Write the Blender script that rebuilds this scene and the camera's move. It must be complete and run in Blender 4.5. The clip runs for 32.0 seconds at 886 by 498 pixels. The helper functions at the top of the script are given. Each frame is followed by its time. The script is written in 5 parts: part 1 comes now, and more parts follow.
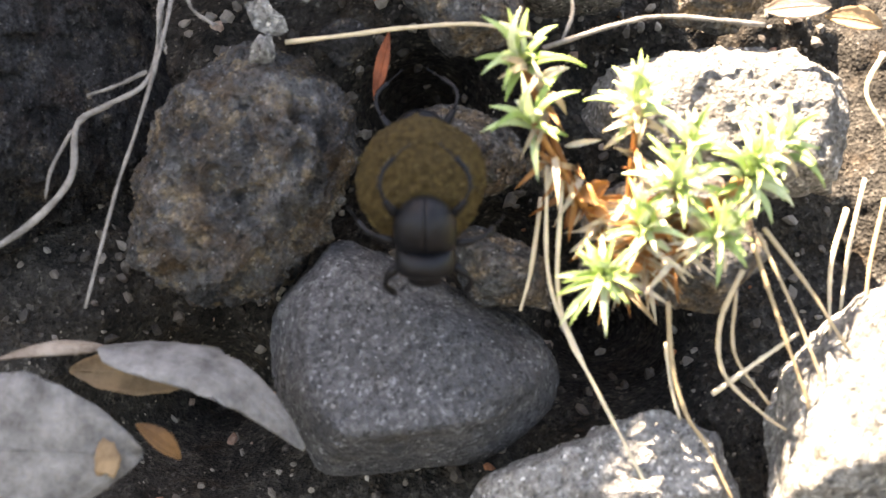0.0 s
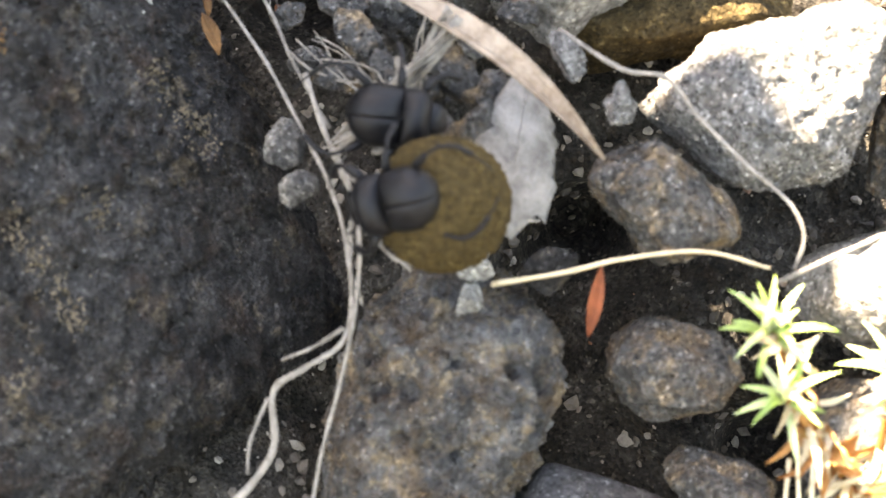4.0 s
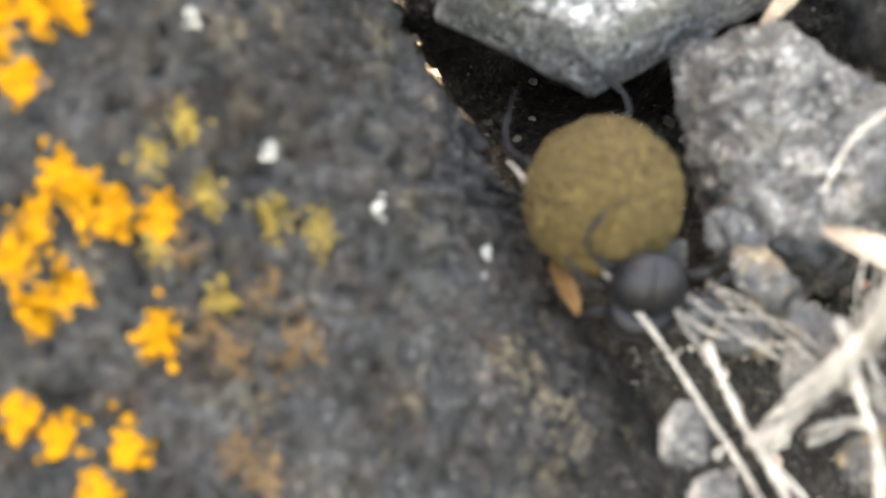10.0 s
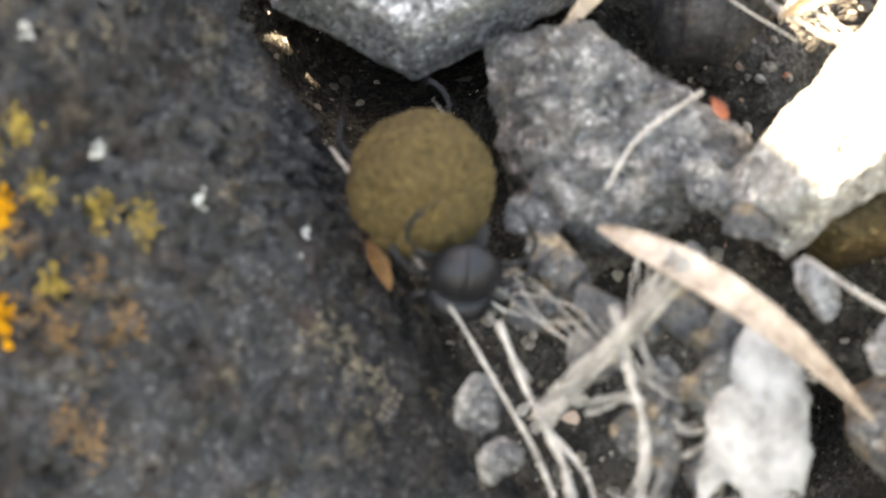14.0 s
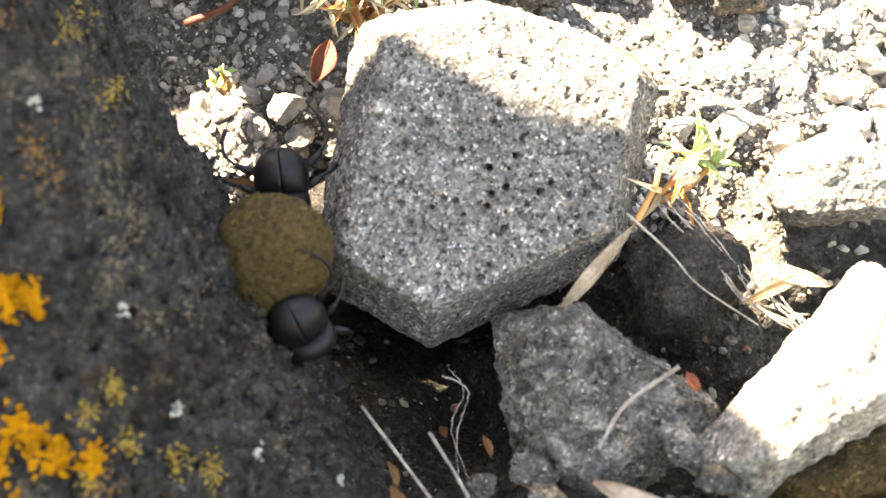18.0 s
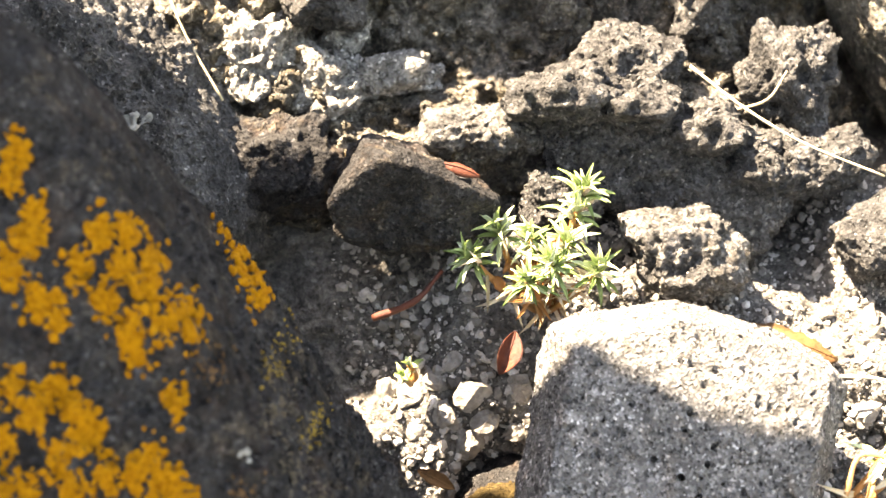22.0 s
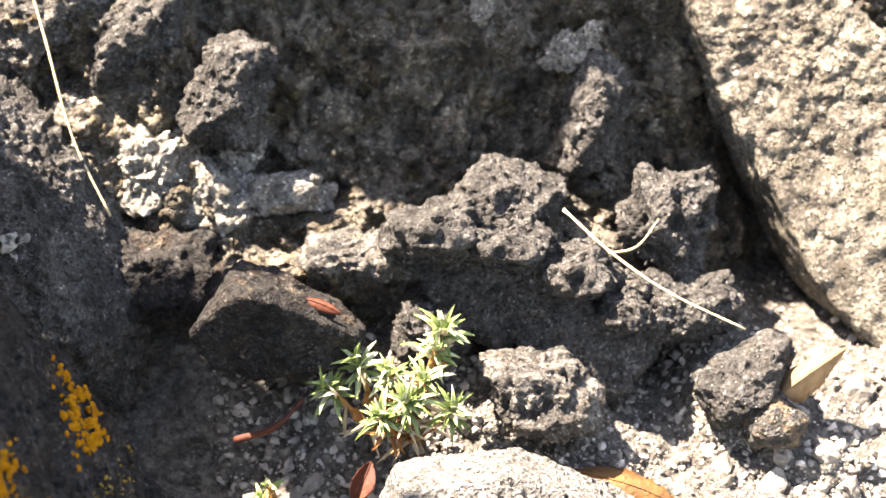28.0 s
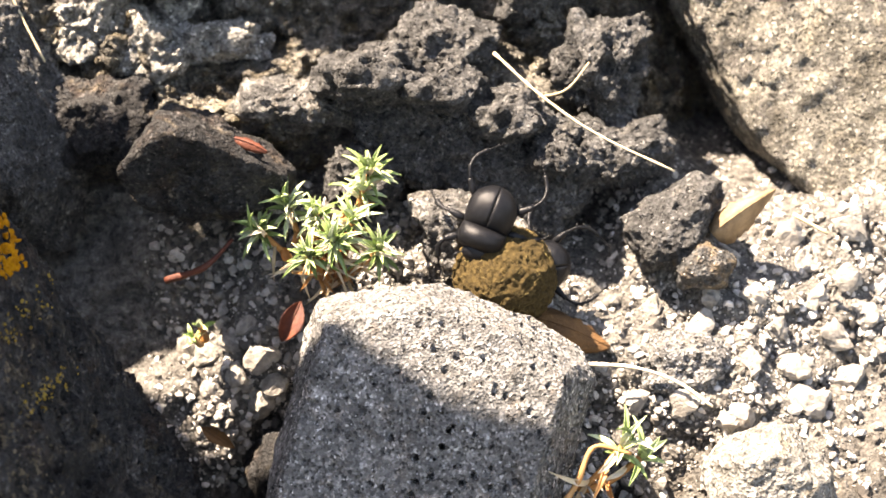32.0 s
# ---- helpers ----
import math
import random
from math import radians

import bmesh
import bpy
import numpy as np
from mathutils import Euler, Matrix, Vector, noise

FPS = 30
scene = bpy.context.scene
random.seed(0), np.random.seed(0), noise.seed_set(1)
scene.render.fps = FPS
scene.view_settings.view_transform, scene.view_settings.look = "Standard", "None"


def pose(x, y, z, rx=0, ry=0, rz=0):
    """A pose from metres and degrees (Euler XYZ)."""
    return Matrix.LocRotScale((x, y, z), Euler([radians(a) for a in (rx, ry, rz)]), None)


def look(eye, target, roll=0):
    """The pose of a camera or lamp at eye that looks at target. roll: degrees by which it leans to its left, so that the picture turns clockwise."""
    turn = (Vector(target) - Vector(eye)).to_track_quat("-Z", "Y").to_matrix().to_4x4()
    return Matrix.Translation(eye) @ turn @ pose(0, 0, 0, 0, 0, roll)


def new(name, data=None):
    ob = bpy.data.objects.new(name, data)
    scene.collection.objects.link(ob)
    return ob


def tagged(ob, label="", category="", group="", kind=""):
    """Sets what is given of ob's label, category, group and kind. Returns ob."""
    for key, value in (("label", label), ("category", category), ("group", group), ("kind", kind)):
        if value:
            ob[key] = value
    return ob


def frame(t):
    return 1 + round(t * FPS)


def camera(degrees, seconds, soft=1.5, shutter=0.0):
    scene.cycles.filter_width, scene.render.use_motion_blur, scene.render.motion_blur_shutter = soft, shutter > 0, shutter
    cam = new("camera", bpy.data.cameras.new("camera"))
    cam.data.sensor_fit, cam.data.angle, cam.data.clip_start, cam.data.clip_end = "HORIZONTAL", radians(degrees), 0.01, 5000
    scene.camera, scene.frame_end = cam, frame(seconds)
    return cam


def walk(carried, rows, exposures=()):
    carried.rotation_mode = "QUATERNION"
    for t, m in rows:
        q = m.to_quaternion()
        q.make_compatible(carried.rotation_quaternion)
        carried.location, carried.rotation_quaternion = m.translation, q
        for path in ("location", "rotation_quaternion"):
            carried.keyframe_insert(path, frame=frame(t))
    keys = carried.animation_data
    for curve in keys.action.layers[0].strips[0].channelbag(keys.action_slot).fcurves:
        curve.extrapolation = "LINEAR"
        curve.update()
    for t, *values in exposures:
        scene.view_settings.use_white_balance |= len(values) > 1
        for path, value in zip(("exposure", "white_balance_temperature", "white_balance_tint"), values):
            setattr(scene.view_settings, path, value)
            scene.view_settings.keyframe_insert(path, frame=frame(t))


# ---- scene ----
cam = camera(25, 32.0)
cam.data.dof.use_dof = True
cam.data.dof.focus_distance, cam.data.dof.aperture_fstop = 0.452, 20
# path begin
PATH = [
    (0, -0.0000, -0.3814, 0.3228, 62.00, 0.00, 0.00),
    (0.5, -0.0009, -0.3777, 0.3200, 62.44, 0.90, -0.40),
    (1, -0.0020, -0.3716, 0.3248, 62.76, 1.64, -0.30),
    (1.5, -0.0006, -0.3656, 0.3256, 62.87, 2.36, -0.35),
    (2, 0.0060, -0.3520, 0.3403, 61.79, 3.54, 0.41),
    (2.5, 0.0005, -0.3403, 0.3499, 62.38, 4.37, 1.56),
    (4.5, -0.0684, -0.2705, 0.4239, 47.82, 0.78, -6.52),
    (5, -0.0669, -0.2641, 0.4173, 47.82, 2.55, -6.13),
    (5.5, -0.0655, -0.2572, 0.4104, 47.35, 3.05, -6.42),
    (6, -0.0637, -0.2476, 0.4008, 48.37, 4.77, -5.93),
    (6.5, -0.0619, -0.2389, 0.3927, 49.14, 5.67, -5.62),
    (7, -0.0614, -0.2354, 0.3890, 50.38, 7.19, -5.07),
    (7.5, -0.0780, -0.2081, 0.4073, 47.68, 5.93, -7.96),
    (8, -0.0915, -0.1962, 0.4085, 48.10, 5.87, -8.48),
    (8.5, -0.0885, -0.1982, 0.3924, 48.82, 5.95, -8.60),
    (9, -0.0984, -0.1859, 0.3939, 49.19, 5.83, -7.94),
    (9.5, -0.0954, -0.1814, 0.3915, 50.57, 6.71, -5.70),
    (10, -0.0949, -0.1814, 0.3893, 51.26, 7.44, -4.67),
    (10.5, -0.0827, -0.1831, 0.3892, 51.27, 7.79, -4.35),
    (11, -0.0746, -0.1828, 0.3938, 50.12, 7.17, -4.85),
    (11.5, -0.0640, -0.1826, 0.3998, 49.36, 6.52, -4.88),
    (12, -0.0698, -0.1892, 0.3993, 48.89, 5.94, -5.11),
    (12.5, -0.0729, -0.1904, 0.4062, 48.16, 5.91, -5.11),
    (13, -0.0698, -0.1883, 0.4174, 47.15, 5.75, -5.13),
    (13.5, -0.0692, -0.1952, 0.4207, 47.28, 5.65, -5.12),
    (14, -0.0728, -0.1941, 0.4212, 47.22, 5.47, -5.40),
    (14.5, -0.0778, -0.1921, 0.4259, 47.05, 5.51, -5.07),
    (16.5, -0.0888, -0.2138, 0.4530, 49.44, 2.99, -5.69),
    (17, -0.0906, -0.2199, 0.4700, 50.28, 2.25, -7.07),
    (17.5, -0.0871, -0.2315, 0.4614, 51.39, 2.04, -7.49),
    (18, -0.0885, -0.2333, 0.4677, 53.38, 3.32, -6.05),
    (18.5, -0.1035, -0.2374, 0.4667, 55.62, 3.74, -5.20),
    (19, -0.1089, -0.2527, 0.4533, 57.42, 4.07, -3.59),
    (19.5, -0.1091, -0.2492, 0.4590, 57.30, 4.68, -2.83),
    (20, -0.1001, -0.2463, 0.4597, 57.39, 5.48, -2.27),
    (20.5, -0.1006, -0.2398, 0.4685, 57.09, 5.56, -2.21),
    (21, -0.1035, -0.2241, 0.4903, 55.88, 5.29, -2.74),
    (21.5, -0.1063, -0.2183, 0.4972, 56.10, 5.31, -3.36),
    (22, -0.0971, -0.2092, 0.5093, 56.05, 5.87, -3.47),
    (22.5, -0.0910, -0.2044, 0.5176, 56.48, 5.82, -3.34),
    (23, -0.0946, -0.2044, 0.5182, 57.28, 5.56, -3.26),
    (23.5, -0.0964, -0.1990, 0.5286, 57.36, 5.18, -2.98),
    (24, -0.0919, -0.1954, 0.5347, 57.30, 5.18, -3.12),
    (24.5, -0.0909, -0.1957, 0.5382, 59.21, 4.96, -3.45),
    (25, -0.0901, -0.1946, 0.5398, 59.97, 4.67, -3.76),
    (25.5, -0.0891, -0.1947, 0.5409, 60.65, 4.35, -4.26),
    (27.5, -0.0405, -0.1981, 0.5462, 57.30, 4.82, 0.01),
    (28, -0.0403, -0.1992, 0.5466, 55.21, 4.55, 0.64),
    (28.5, -0.0432, -0.1997, 0.5453, 54.15, 4.81, 1.27),
    (29, -0.0460, -0.1990, 0.5488, 53.41, 4.59, 1.72),
    (29.5, -0.0522, -0.1988, 0.5497, 52.99, 4.53, 1.72),
    (30, -0.0453, -0.2001, 0.5477, 52.32, 5.02, 1.98),
    (30.5, -0.0310, -0.2057, 0.5399, 52.84, 5.24, 1.88),
    (31, -0.0258, -0.2046, 0.5417, 52.14, 5.08, 1.52),
    (31.5, -0.0173, -0.2142, 0.5308, 53.00, 5.80, 1.80),
    (32, -0.0167, -0.2148, 0.5268, 53.57, 5.16, 1.37),
]
# path end
EXPOSURES = ((0, 3.35, 9000, 19), (2.5, 3.65, 9400, 18), (4.5, 4.45, 9900, 14), (7, 4.75, 10400, 13), (8.5, 4.7, 10400, 13), (9, 4.75, 10500, 13), (10, 5.3, 10800, 13), (11, 4.75, 10300, 13), (14.5, 4.75, 10300, 13), (16.5, 4.5, 10200, 14), (17, 4.45, 10200, 14), (18, 4.1, 10400, 14), (19, 4.05, 10500, 15), (20, 4.2, 10300, 15), (21, 4.0, 10200, 15), (23, 3.35, 9700, 18), (24, 3.3, 9300, 18), (25, 3.6, 8500, 18), (28, 3.05, 8800, 19), (32, 2.8, 8800, 18))
walk(cam, [(t, pose(x, y, z, rx, ry, rz)) for t, x, y, z, rx, ry, rz in PATH], EXPOSURES)

# The bank: a to the right, b up along it, c out of it towards the viewer, in millimetres.
TILT = radians(28)
FRAME = Matrix(((1, 0, 0, 0), (0, math.sin(TILT), -math.cos(TILT), 0),
                (0, math.cos(TILT), math.sin(TILT), 0.12), (0, 0, 0, 1)))


def at(a, b, c):
    """A pose of the bank's axes at a place given in millimetres."""
    return FRAME @ Matrix.Translation((a / 1000, b / 1000, c / 1000))


# ---- light ----
SUN_BANK = Vector((-0.33, 0.8, 0.32)).normalized()
SUN_WAY = (FRAME.to_3x3() @ SUN_BANK).normalized()
world = bpy.data.worlds.new("sky")
scene.world = world
world.use_nodes = True
sky = world.node_tree.nodes.new("ShaderNodeTexSky")
sky.sky_type, sky.sun_disc = "NISHITA", False
sky.sun_elevation = math.asin(SUN_WAY.z)
sky.sun_rotation = math.atan2(SUN_WAY.x, SUN_WAY.y)
world.node_tree.links.new(sky.outputs[0], world.node_tree.nodes["Background"].inputs[0])
world.node_tree.nodes["Background"].inputs[1].default_value = 0.085
sun = new("sun", bpy.data.lights.new("sun", "SUN"))
sun.data.energy, sun.data.angle, sun.data.color = 5.0, radians(0.45), (1.0, 0.985, 0.965)
sun.matrix_world = look(SUN_WAY * 3, (0, 0, 0))


# ---- materials ----
def material(name, rough=0.9, spec=0.3):
    m = bpy.data.materials.new(name)
    m.use_nodes = True
    b = m.node_tree.nodes["Principled BSDF"]
    b.inputs["Roughness"].default_value = rough
    b.inputs["Specular IOR Level"].default_value = spec
    return m, m.node_tree, b


def node(tree, kind, **sets):
    n = tree.nodes.new(kind)
    for k, v in sets.items():
        n.inputs[k.replace("_", " ")].default_value = v
    return n


def ramp(tree, source, stops):
    r = tree.nodes.new("ShaderNodeValToRGB")
    e = r.color_ramp.elements
    while len(e) < len(stops):
        e.new(0.5)
    for el, (p, col) in zip(e, stops):
        el.position = p
        el.color = (*col, 1) if len(col) == 3 else (col[0], col[0], col[0], 1)
    tree.links.new(source, r.inputs[0])
    return r.outputs[0]


def mix(tree, fac, a, b, how="MIX"):
    n = tree.nodes.new("ShaderNodeMix")
    n.data_type, n.blend_type = "RGBA", how
    for sock, v in ((n.inputs[0], fac), (n.inputs[6], a), (n.inputs[7], b)):
        if isinstance(v, (int, float)):
            sock.default_value = v
        elif isinstance(v, tuple):
            sock.default_value = (*v, 1)
        else:
            tree.links.new(v, sock)
    return n.outputs[2]


def tex_noise(tree, coord, scale, detail=4, rough=0.6):
    n = node(tree, "ShaderNodeTexNoise", Scale=scale, Detail=detail, Roughness=rough)
    tree.links.new(coord, n.inputs["Vector"])
    return n.outputs["Fac"]


def tex_cells(tree, coord, scale, what="Distance"):
    n = node(tree, "ShaderNodeTexVoronoi", Scale=scale)
    tree.links.new(coord, n.inputs["Vector"])
    return n.outputs[what]


def bump(tree, bsdf, height, depth, strength=1.0, below=None):
    n = node(tree, "ShaderNodeBump", Strength=strength, Distance=depth)
    tree.links.new(height, n.inputs["Height"])
    if below is not None:
        tree.links.new(below, n.inputs["Normal"])
    tree.links.new(n.outputs[0], bsdf.inputs["Normal"])
    return n.outputs[0]


def stone(name, dark, light, spot, spot_amount=0.3, stain=(0.16, 0.1, 0.05), stain_amount=0.3, grain=900, pits=0.5, rough=0.92, spot_scale=210, grains=0.8, relief=0.0016):
    """Lava stone: mottled ground mass, crisp pale and dark grains, rusty stains, pores."""
    m, tree, b = material(name, rough, 0.15)
    co = tree.nodes.new("ShaderNodeTexCoord").outputs["Object"]
    big = tex_noise(tree, co, 70, 9, 0.74)
    col = ramp(tree, big, [(0.36, dark), (0.64, light)])
    rust = tex_noise(tree, co, 95, 8, 0.74)
    col = mix(tree, ramp(tree, rust, [(0.6 - 0.16 * stain_amount, (0,)), (0.66, (stain_amount,))]), col, stain)
    patch = tex_noise(tree, co, spot_scale, 7, 0.74)
    col = mix(tree, ramp(tree, patch, [(0.62 - 0.14 * spot_amount, (0,)), (0.66, (spot_amount,))]), col, spot)
    speck = tex_cells(tree, co, grain * 1.5, "Color")
    col = mix(tree, grains, col, ramp(tree, speck, [(0.2, (0.25,)), (0.24, (0.55,)), (0.66, (0.65,)), (0.7, (0.95,)), (0.86, (1.05,)), (0.9, (2.0,))]), "MULTIPLY")
    coarse = tex_cells(tree, co, grain * 0.7, "Color")
    col = mix(tree, grains * 0.7, col, ramp(tree, coarse, [(0.25, (0.5,)), (0.3, (0.9,)), (0.78, (0.95,)), (0.83, (1.6,))]), "MULTIPLY")
    crystal = tex_cells(tree, co, grain * 0.45)
    col = mix(tree, ramp(tree, crystal, [(0.07, (0.55,)), (0.11, (0,))]), col, tuple(min(0.75, v * 2.6) for v in light))
    tree.links.new(col, b.inputs["Base Color"])
    pore = ramp(tree, tex_cells(tree, co, 420), [(0.14, (0,)), (0.3, (1,))])
    n1 = bump(tree, b, tex_noise(tree, co, 300, 8, 0.7), relief, 1.0)
    n2 = bump(tree, b, pore, 0.0014, pits, n1)
    bump(tree, b, tex_cells(tree, co, grain * 1.5), 0.0005, 1.0, n2)
    return m


def plain(name, base, other=None, scale=200, rough=0.7, spec=0.3, relief=0.0004, sheen=False):
    m, tree, b = material(name, rough, spec)
    co = tree.nodes.new("ShaderNodeTexCoord").outputs["Object"]
    f = tex_noise(tree, co, scale, 5, 0.7)
    col = ramp(tree, f, [(0.35, base), (0.65, other or base)])
    tree.links.new(col, b.inputs["Base Color"])
    bump(tree, b, tex_noise(tree, co, scale * 4, 4, 0.7), relief, 0.7)
    return m


M_BLOCK = stone("grey block lava", (0.048, 0.048, 0.047), (0.185, 0.183, 0.178), (0.37, 0.35, 0.315), 0.42, stain=(0.1, 0.086, 0.066), stain_amount=0.35, pits=1.0, relief=0.004)
M_BASALT = stone("dark basalt", (0.018, 0.0178, 0.018), (0.082, 0.08, 0.078), (0.21, 0.165, 0.11), 0.48, stain=(0.08, 0.049, 0.034), stain_amount=0.5, spot_scale=120, relief=0.003)
M_LAVA = stone("mottled lava", (0.055, 0.055, 0.053), (0.19, 0.187, 0.178), (0.34, 0.25, 0.15), 0.75, (0.13, 0.078, 0.035), 0.85, pits=1.0, spot_scale=170)
M_GREY = stone("smooth grey lava", (0.095, 0.096, 0.098), (0.19, 0.19, 0.19), (0.33, 0.33, 0.32), 0.3, stain=(0.13, 0.105, 0.065), stain_amount=0.3, pits=0.4, grains=0.75)
M_PITTED = stone("pitted grey lava", (0.16, 0.16, 0.155), (0.33, 0.325, 0.315), (0.4, 0.33, 0.27), 0.45, stain=(0.27, 0.2, 0.145), stain_amount=0.3, grain=1100, pits=0.9, grains=1.0)
M_PALE = stone("pale lava", (0.17, 0.165, 0.15), (0.38, 0.365, 0.33), (0.52, 0.49, 0.42), 0.5, (0.26, 0.19, 0.1), 0.45)
M_LIGHT = stone("light grey lava", (0.22, 0.215, 0.2), (0.52, 0.5, 0.46), (0.66, 0.63, 0.56), 0.5, (0.3, 0.24, 0.15), 0.4)
M_WALL = stone("wall lava", (0.05, 0.047, 0.042), (0.33, 0.305, 0.26), (0.55, 0.5, 0.4), 0.75, (0.21, 0.15, 0.07), 0.75, pits=1.0, spot_scale=110, relief=0.0045)
M_SLAB = stone("weathered slab lava", (0.12, 0.11, 0.09), (0.42, 0.395, 0.34), (0.58, 0.52, 0.4), 0.65, (0.13, 0.115, 0.115), 0.6, pits=1.0, spot_scale=130, relief=0.0045)
M_MOTTLE = stone("grey rusty lava", (0.055, 0.056, 0.057), (0.2, 0.198, 0.192), (0.34, 0.25, 0.145), 0.75, (0.13, 0.08, 0.04), 0.85, pits=1.0, spot_scale=150, grains=0.6, relief=0.0025)
M_CRUST = stone("crusted lava", (0.07, 0.069, 0.067), (0.28, 0.275, 0.265), (0.52, 0.49, 0.44), 0.8, (0.15, 0.115, 0.07), 0.65, pits=1.0, spot_scale=130, relief=0.004)
M_WHITE = stone("white crumbly crust", (0.24, 0.23, 0.205), (0.66, 0.635, 0.58), (0.76, 0.735, 0.67), 0.6, (0.3, 0.24, 0.15), 0.45, pits=1.0, relief=0.004)
M_MOSSY = stone("ochre crusted lava", (0.04, 0.028, 0.012), (0.13, 0.092, 0.04), (0.24, 0.2, 0.13), 0.3, (0.09, 0.055, 0.015), 0.7)
M_SOIL = stone("grey soil", (0.022, 0.02, 0.017), (0.095, 0.086, 0.073), (0.3, 0.275, 0.235), 0.35, (0.07, 0.046, 0.026), 0.5, grain=700)
M_LICHEN = plain("orange lichen", (0.3, 0.11, 0.003), (0.54, 0.24, 0.008), 900, 0.9, 0.15, 0.001)
M_DUNG = plain("dung", (0.038, 0.026, 0.0105), (0.112, 0.077, 0.029), 900, 0.92, 0.15, 0.003)
M_CHITIN = plain("black chitin", (0.0035, 0.0036, 0.0042), (0.008, 0.0083, 0.0098), 900, 0.38, 0.2, 0.00012)


# ---- shapes ----
def lattice(i, j, k, seed):
    h = (i * 374761393 + j * 668265263 + k * 2147483647 + seed * 1274126177) & 0xFFFFFFFF
    h = ((h ^ (h >> 13)) * 1274126177) & 0xFFFFFFFF
    return ((h ^ (h >> 16)) & 0xFFFF) / 65535.0


def value_noise(p, seed=0):
    """Smooth noise from -1 to 1 at the points p (n x 3)."""
    q = np.floor(p).astype(np.int64)
    f = p - q
    f = f * f * (3 - 2 * f)
    out = 0
    for dx in (0, 1):
        for dy in (0, 1):
            for dz in (0, 1):
                w = (f[:, 0] if dx else 1 - f[:, 0]) * (f[:, 1] if dy else 1 - f[:, 1]) * (f[:, 2] if dz else 1 - f[:, 2])
                out = out + w * lattice(q[:, 0] + dx, q[:, 1] + dy, q[:, 2] + dz, seed)
    return out * 2 - 1


def rough_noise(p, octaves=4, seed=0, gain=0.5):
    out, amp = 0, 1.0
    for o in range(octaves):
        out = out + amp * value_noise(p * 2 ** o + 17.3 * o, seed + o)
        amp *= gain
    return out


def cell_noise(p, seed=0):
    """Distance to the nearest of scattered points."""
    q = np.floor(p).astype(np.int64)
    best = np.full(len(p), 9.0)
    for dx in (-1, 0, 1):
        for dy in (-1, 0, 1):
            for dz in (-1, 0, 1):
                c = q + np.array((dx, dy, dz))
                s = np.stack([lattice(c[:, 0], c[:, 1], c[:, 2], seed + k) for k in (1, 2, 3)], 1)
                best = np.minimum(best, np.linalg.norm(c + s - p, axis=1))
    return best


SPHERES = {}


def sphere(n):
    if n not in SPHERES:
        bm = bmesh.new()
        bmesh.ops.create_icosphere(bm, subdivisions=n, radius=1)
        SPHERES[n] = (np.array([v.co for v in bm.verts]), [tuple(v.index for v in f.verts) for f in bm.faces])
        bm.free()
    return SPHERES[n]


def mesh_of(name, verts, faces, mat, smooth=True):
    me = bpy.data.meshes.new(name)
    me.from_pydata(np.asarray(verts).tolist(), [], faces)
    me.polygons.foreach_set("use_smooth", [smooth] * len(me.polygons))
    me.materials.append(mat)
    me.update()
    return me


def part(name, mesh, parent, label="", m=None):
    ob = new(name, mesh)
    ob.parent = parent
    if m is not None:
        ob.matrix_basis = m
    return tagged(ob, label)


def rock_radius(u, sides, front, back, lean, round_off, slant, facets=()):
    """How far the stone reaches from its heart along the unit ways u; millimetres."""
    planes = []
    for angle, d in sides:
        ca, sa = math.cos(radians(angle)), math.sin(radians(angle))
        for tilt in (slant, -14):
            cp, sp = math.cos(radians(tilt)), math.sin(radians(tilt))
            planes.append((ca * cp, sa * cp, sp, d * cp))
    n = Vector((lean[0], lean[1], 1)).normalized()
    planes.append((n.x, n.y, n.z, front))
    planes.append((0, 0, -1, back))
    for angle, rise, d in facets:
        ce = math.cos(radians(rise))
        planes.append((math.cos(radians(angle)) * ce, math.sin(radians(angle)) * ce, math.sin(radians(rise)), d))
    acc = 0
    for x, y, z, d in planes:
        g = np.maximum(u @ np.array((x, y, z)), 1e-4) / max(d, 0.5)
        acc = acc + g ** round_off
    return acc ** (-1.0 / round_off)


def rock_mesh(name, mat, sides, front, back, lean=(0, 0), detail=6, seed=0, lumps=0.05, grit=0.8, pits=0.0, pit_size=4.0, pit_rad=0.42, round_off=22, slant=24, chips=14, chip_depth=0.93, facets=()):
    u, faces = sphere(detail)
    size = float(np.mean([d for _, d in sides]))
    r = rock_radius(u, sides, front, back, lean, round_off, slant, facets)
    rnd = np.random.RandomState(seed * 7 + 1)
    cut = rnd.normal(size=(chips, 3))
    cut[:, 2] = np.abs(cut[:, 2]) * 0.8
    for n in cut:
        n = n / np.linalg.norm(n)
        d = (u * r[:, None] @ n).max() * rnd.uniform(chip_depth - 0.05, chip_depth + 0.05)
        r = np.minimum(r, d / np.maximum(u @ n, 1e-3))
    p = u * r[:, None]
    off = size * lumps * rough_noise(p / (size * 0.7) + seed * 3.1, 3, seed)
    q = p / 4.2 + seed
    off = off + grit * (rough_noise(q, 4, seed + 9, 0.62) - 0.8 * np.abs(value_noise(q * 0.6, seed + 31)) + 0.3)
    if pits:
        c = cell_noise(p / pit_size, seed)
        wide = np.maximum(pit_rad * (0.95 + 0.3 * value_noise(p / (pit_size * 1.7), seed + 5)), 0.03)
        off = off - pits * np.clip(1 - c / wide, 0, 1) ** 0.3
    p = p + u * off[:, None]
    return mesh_of(name, p / 1000, faces, mat)


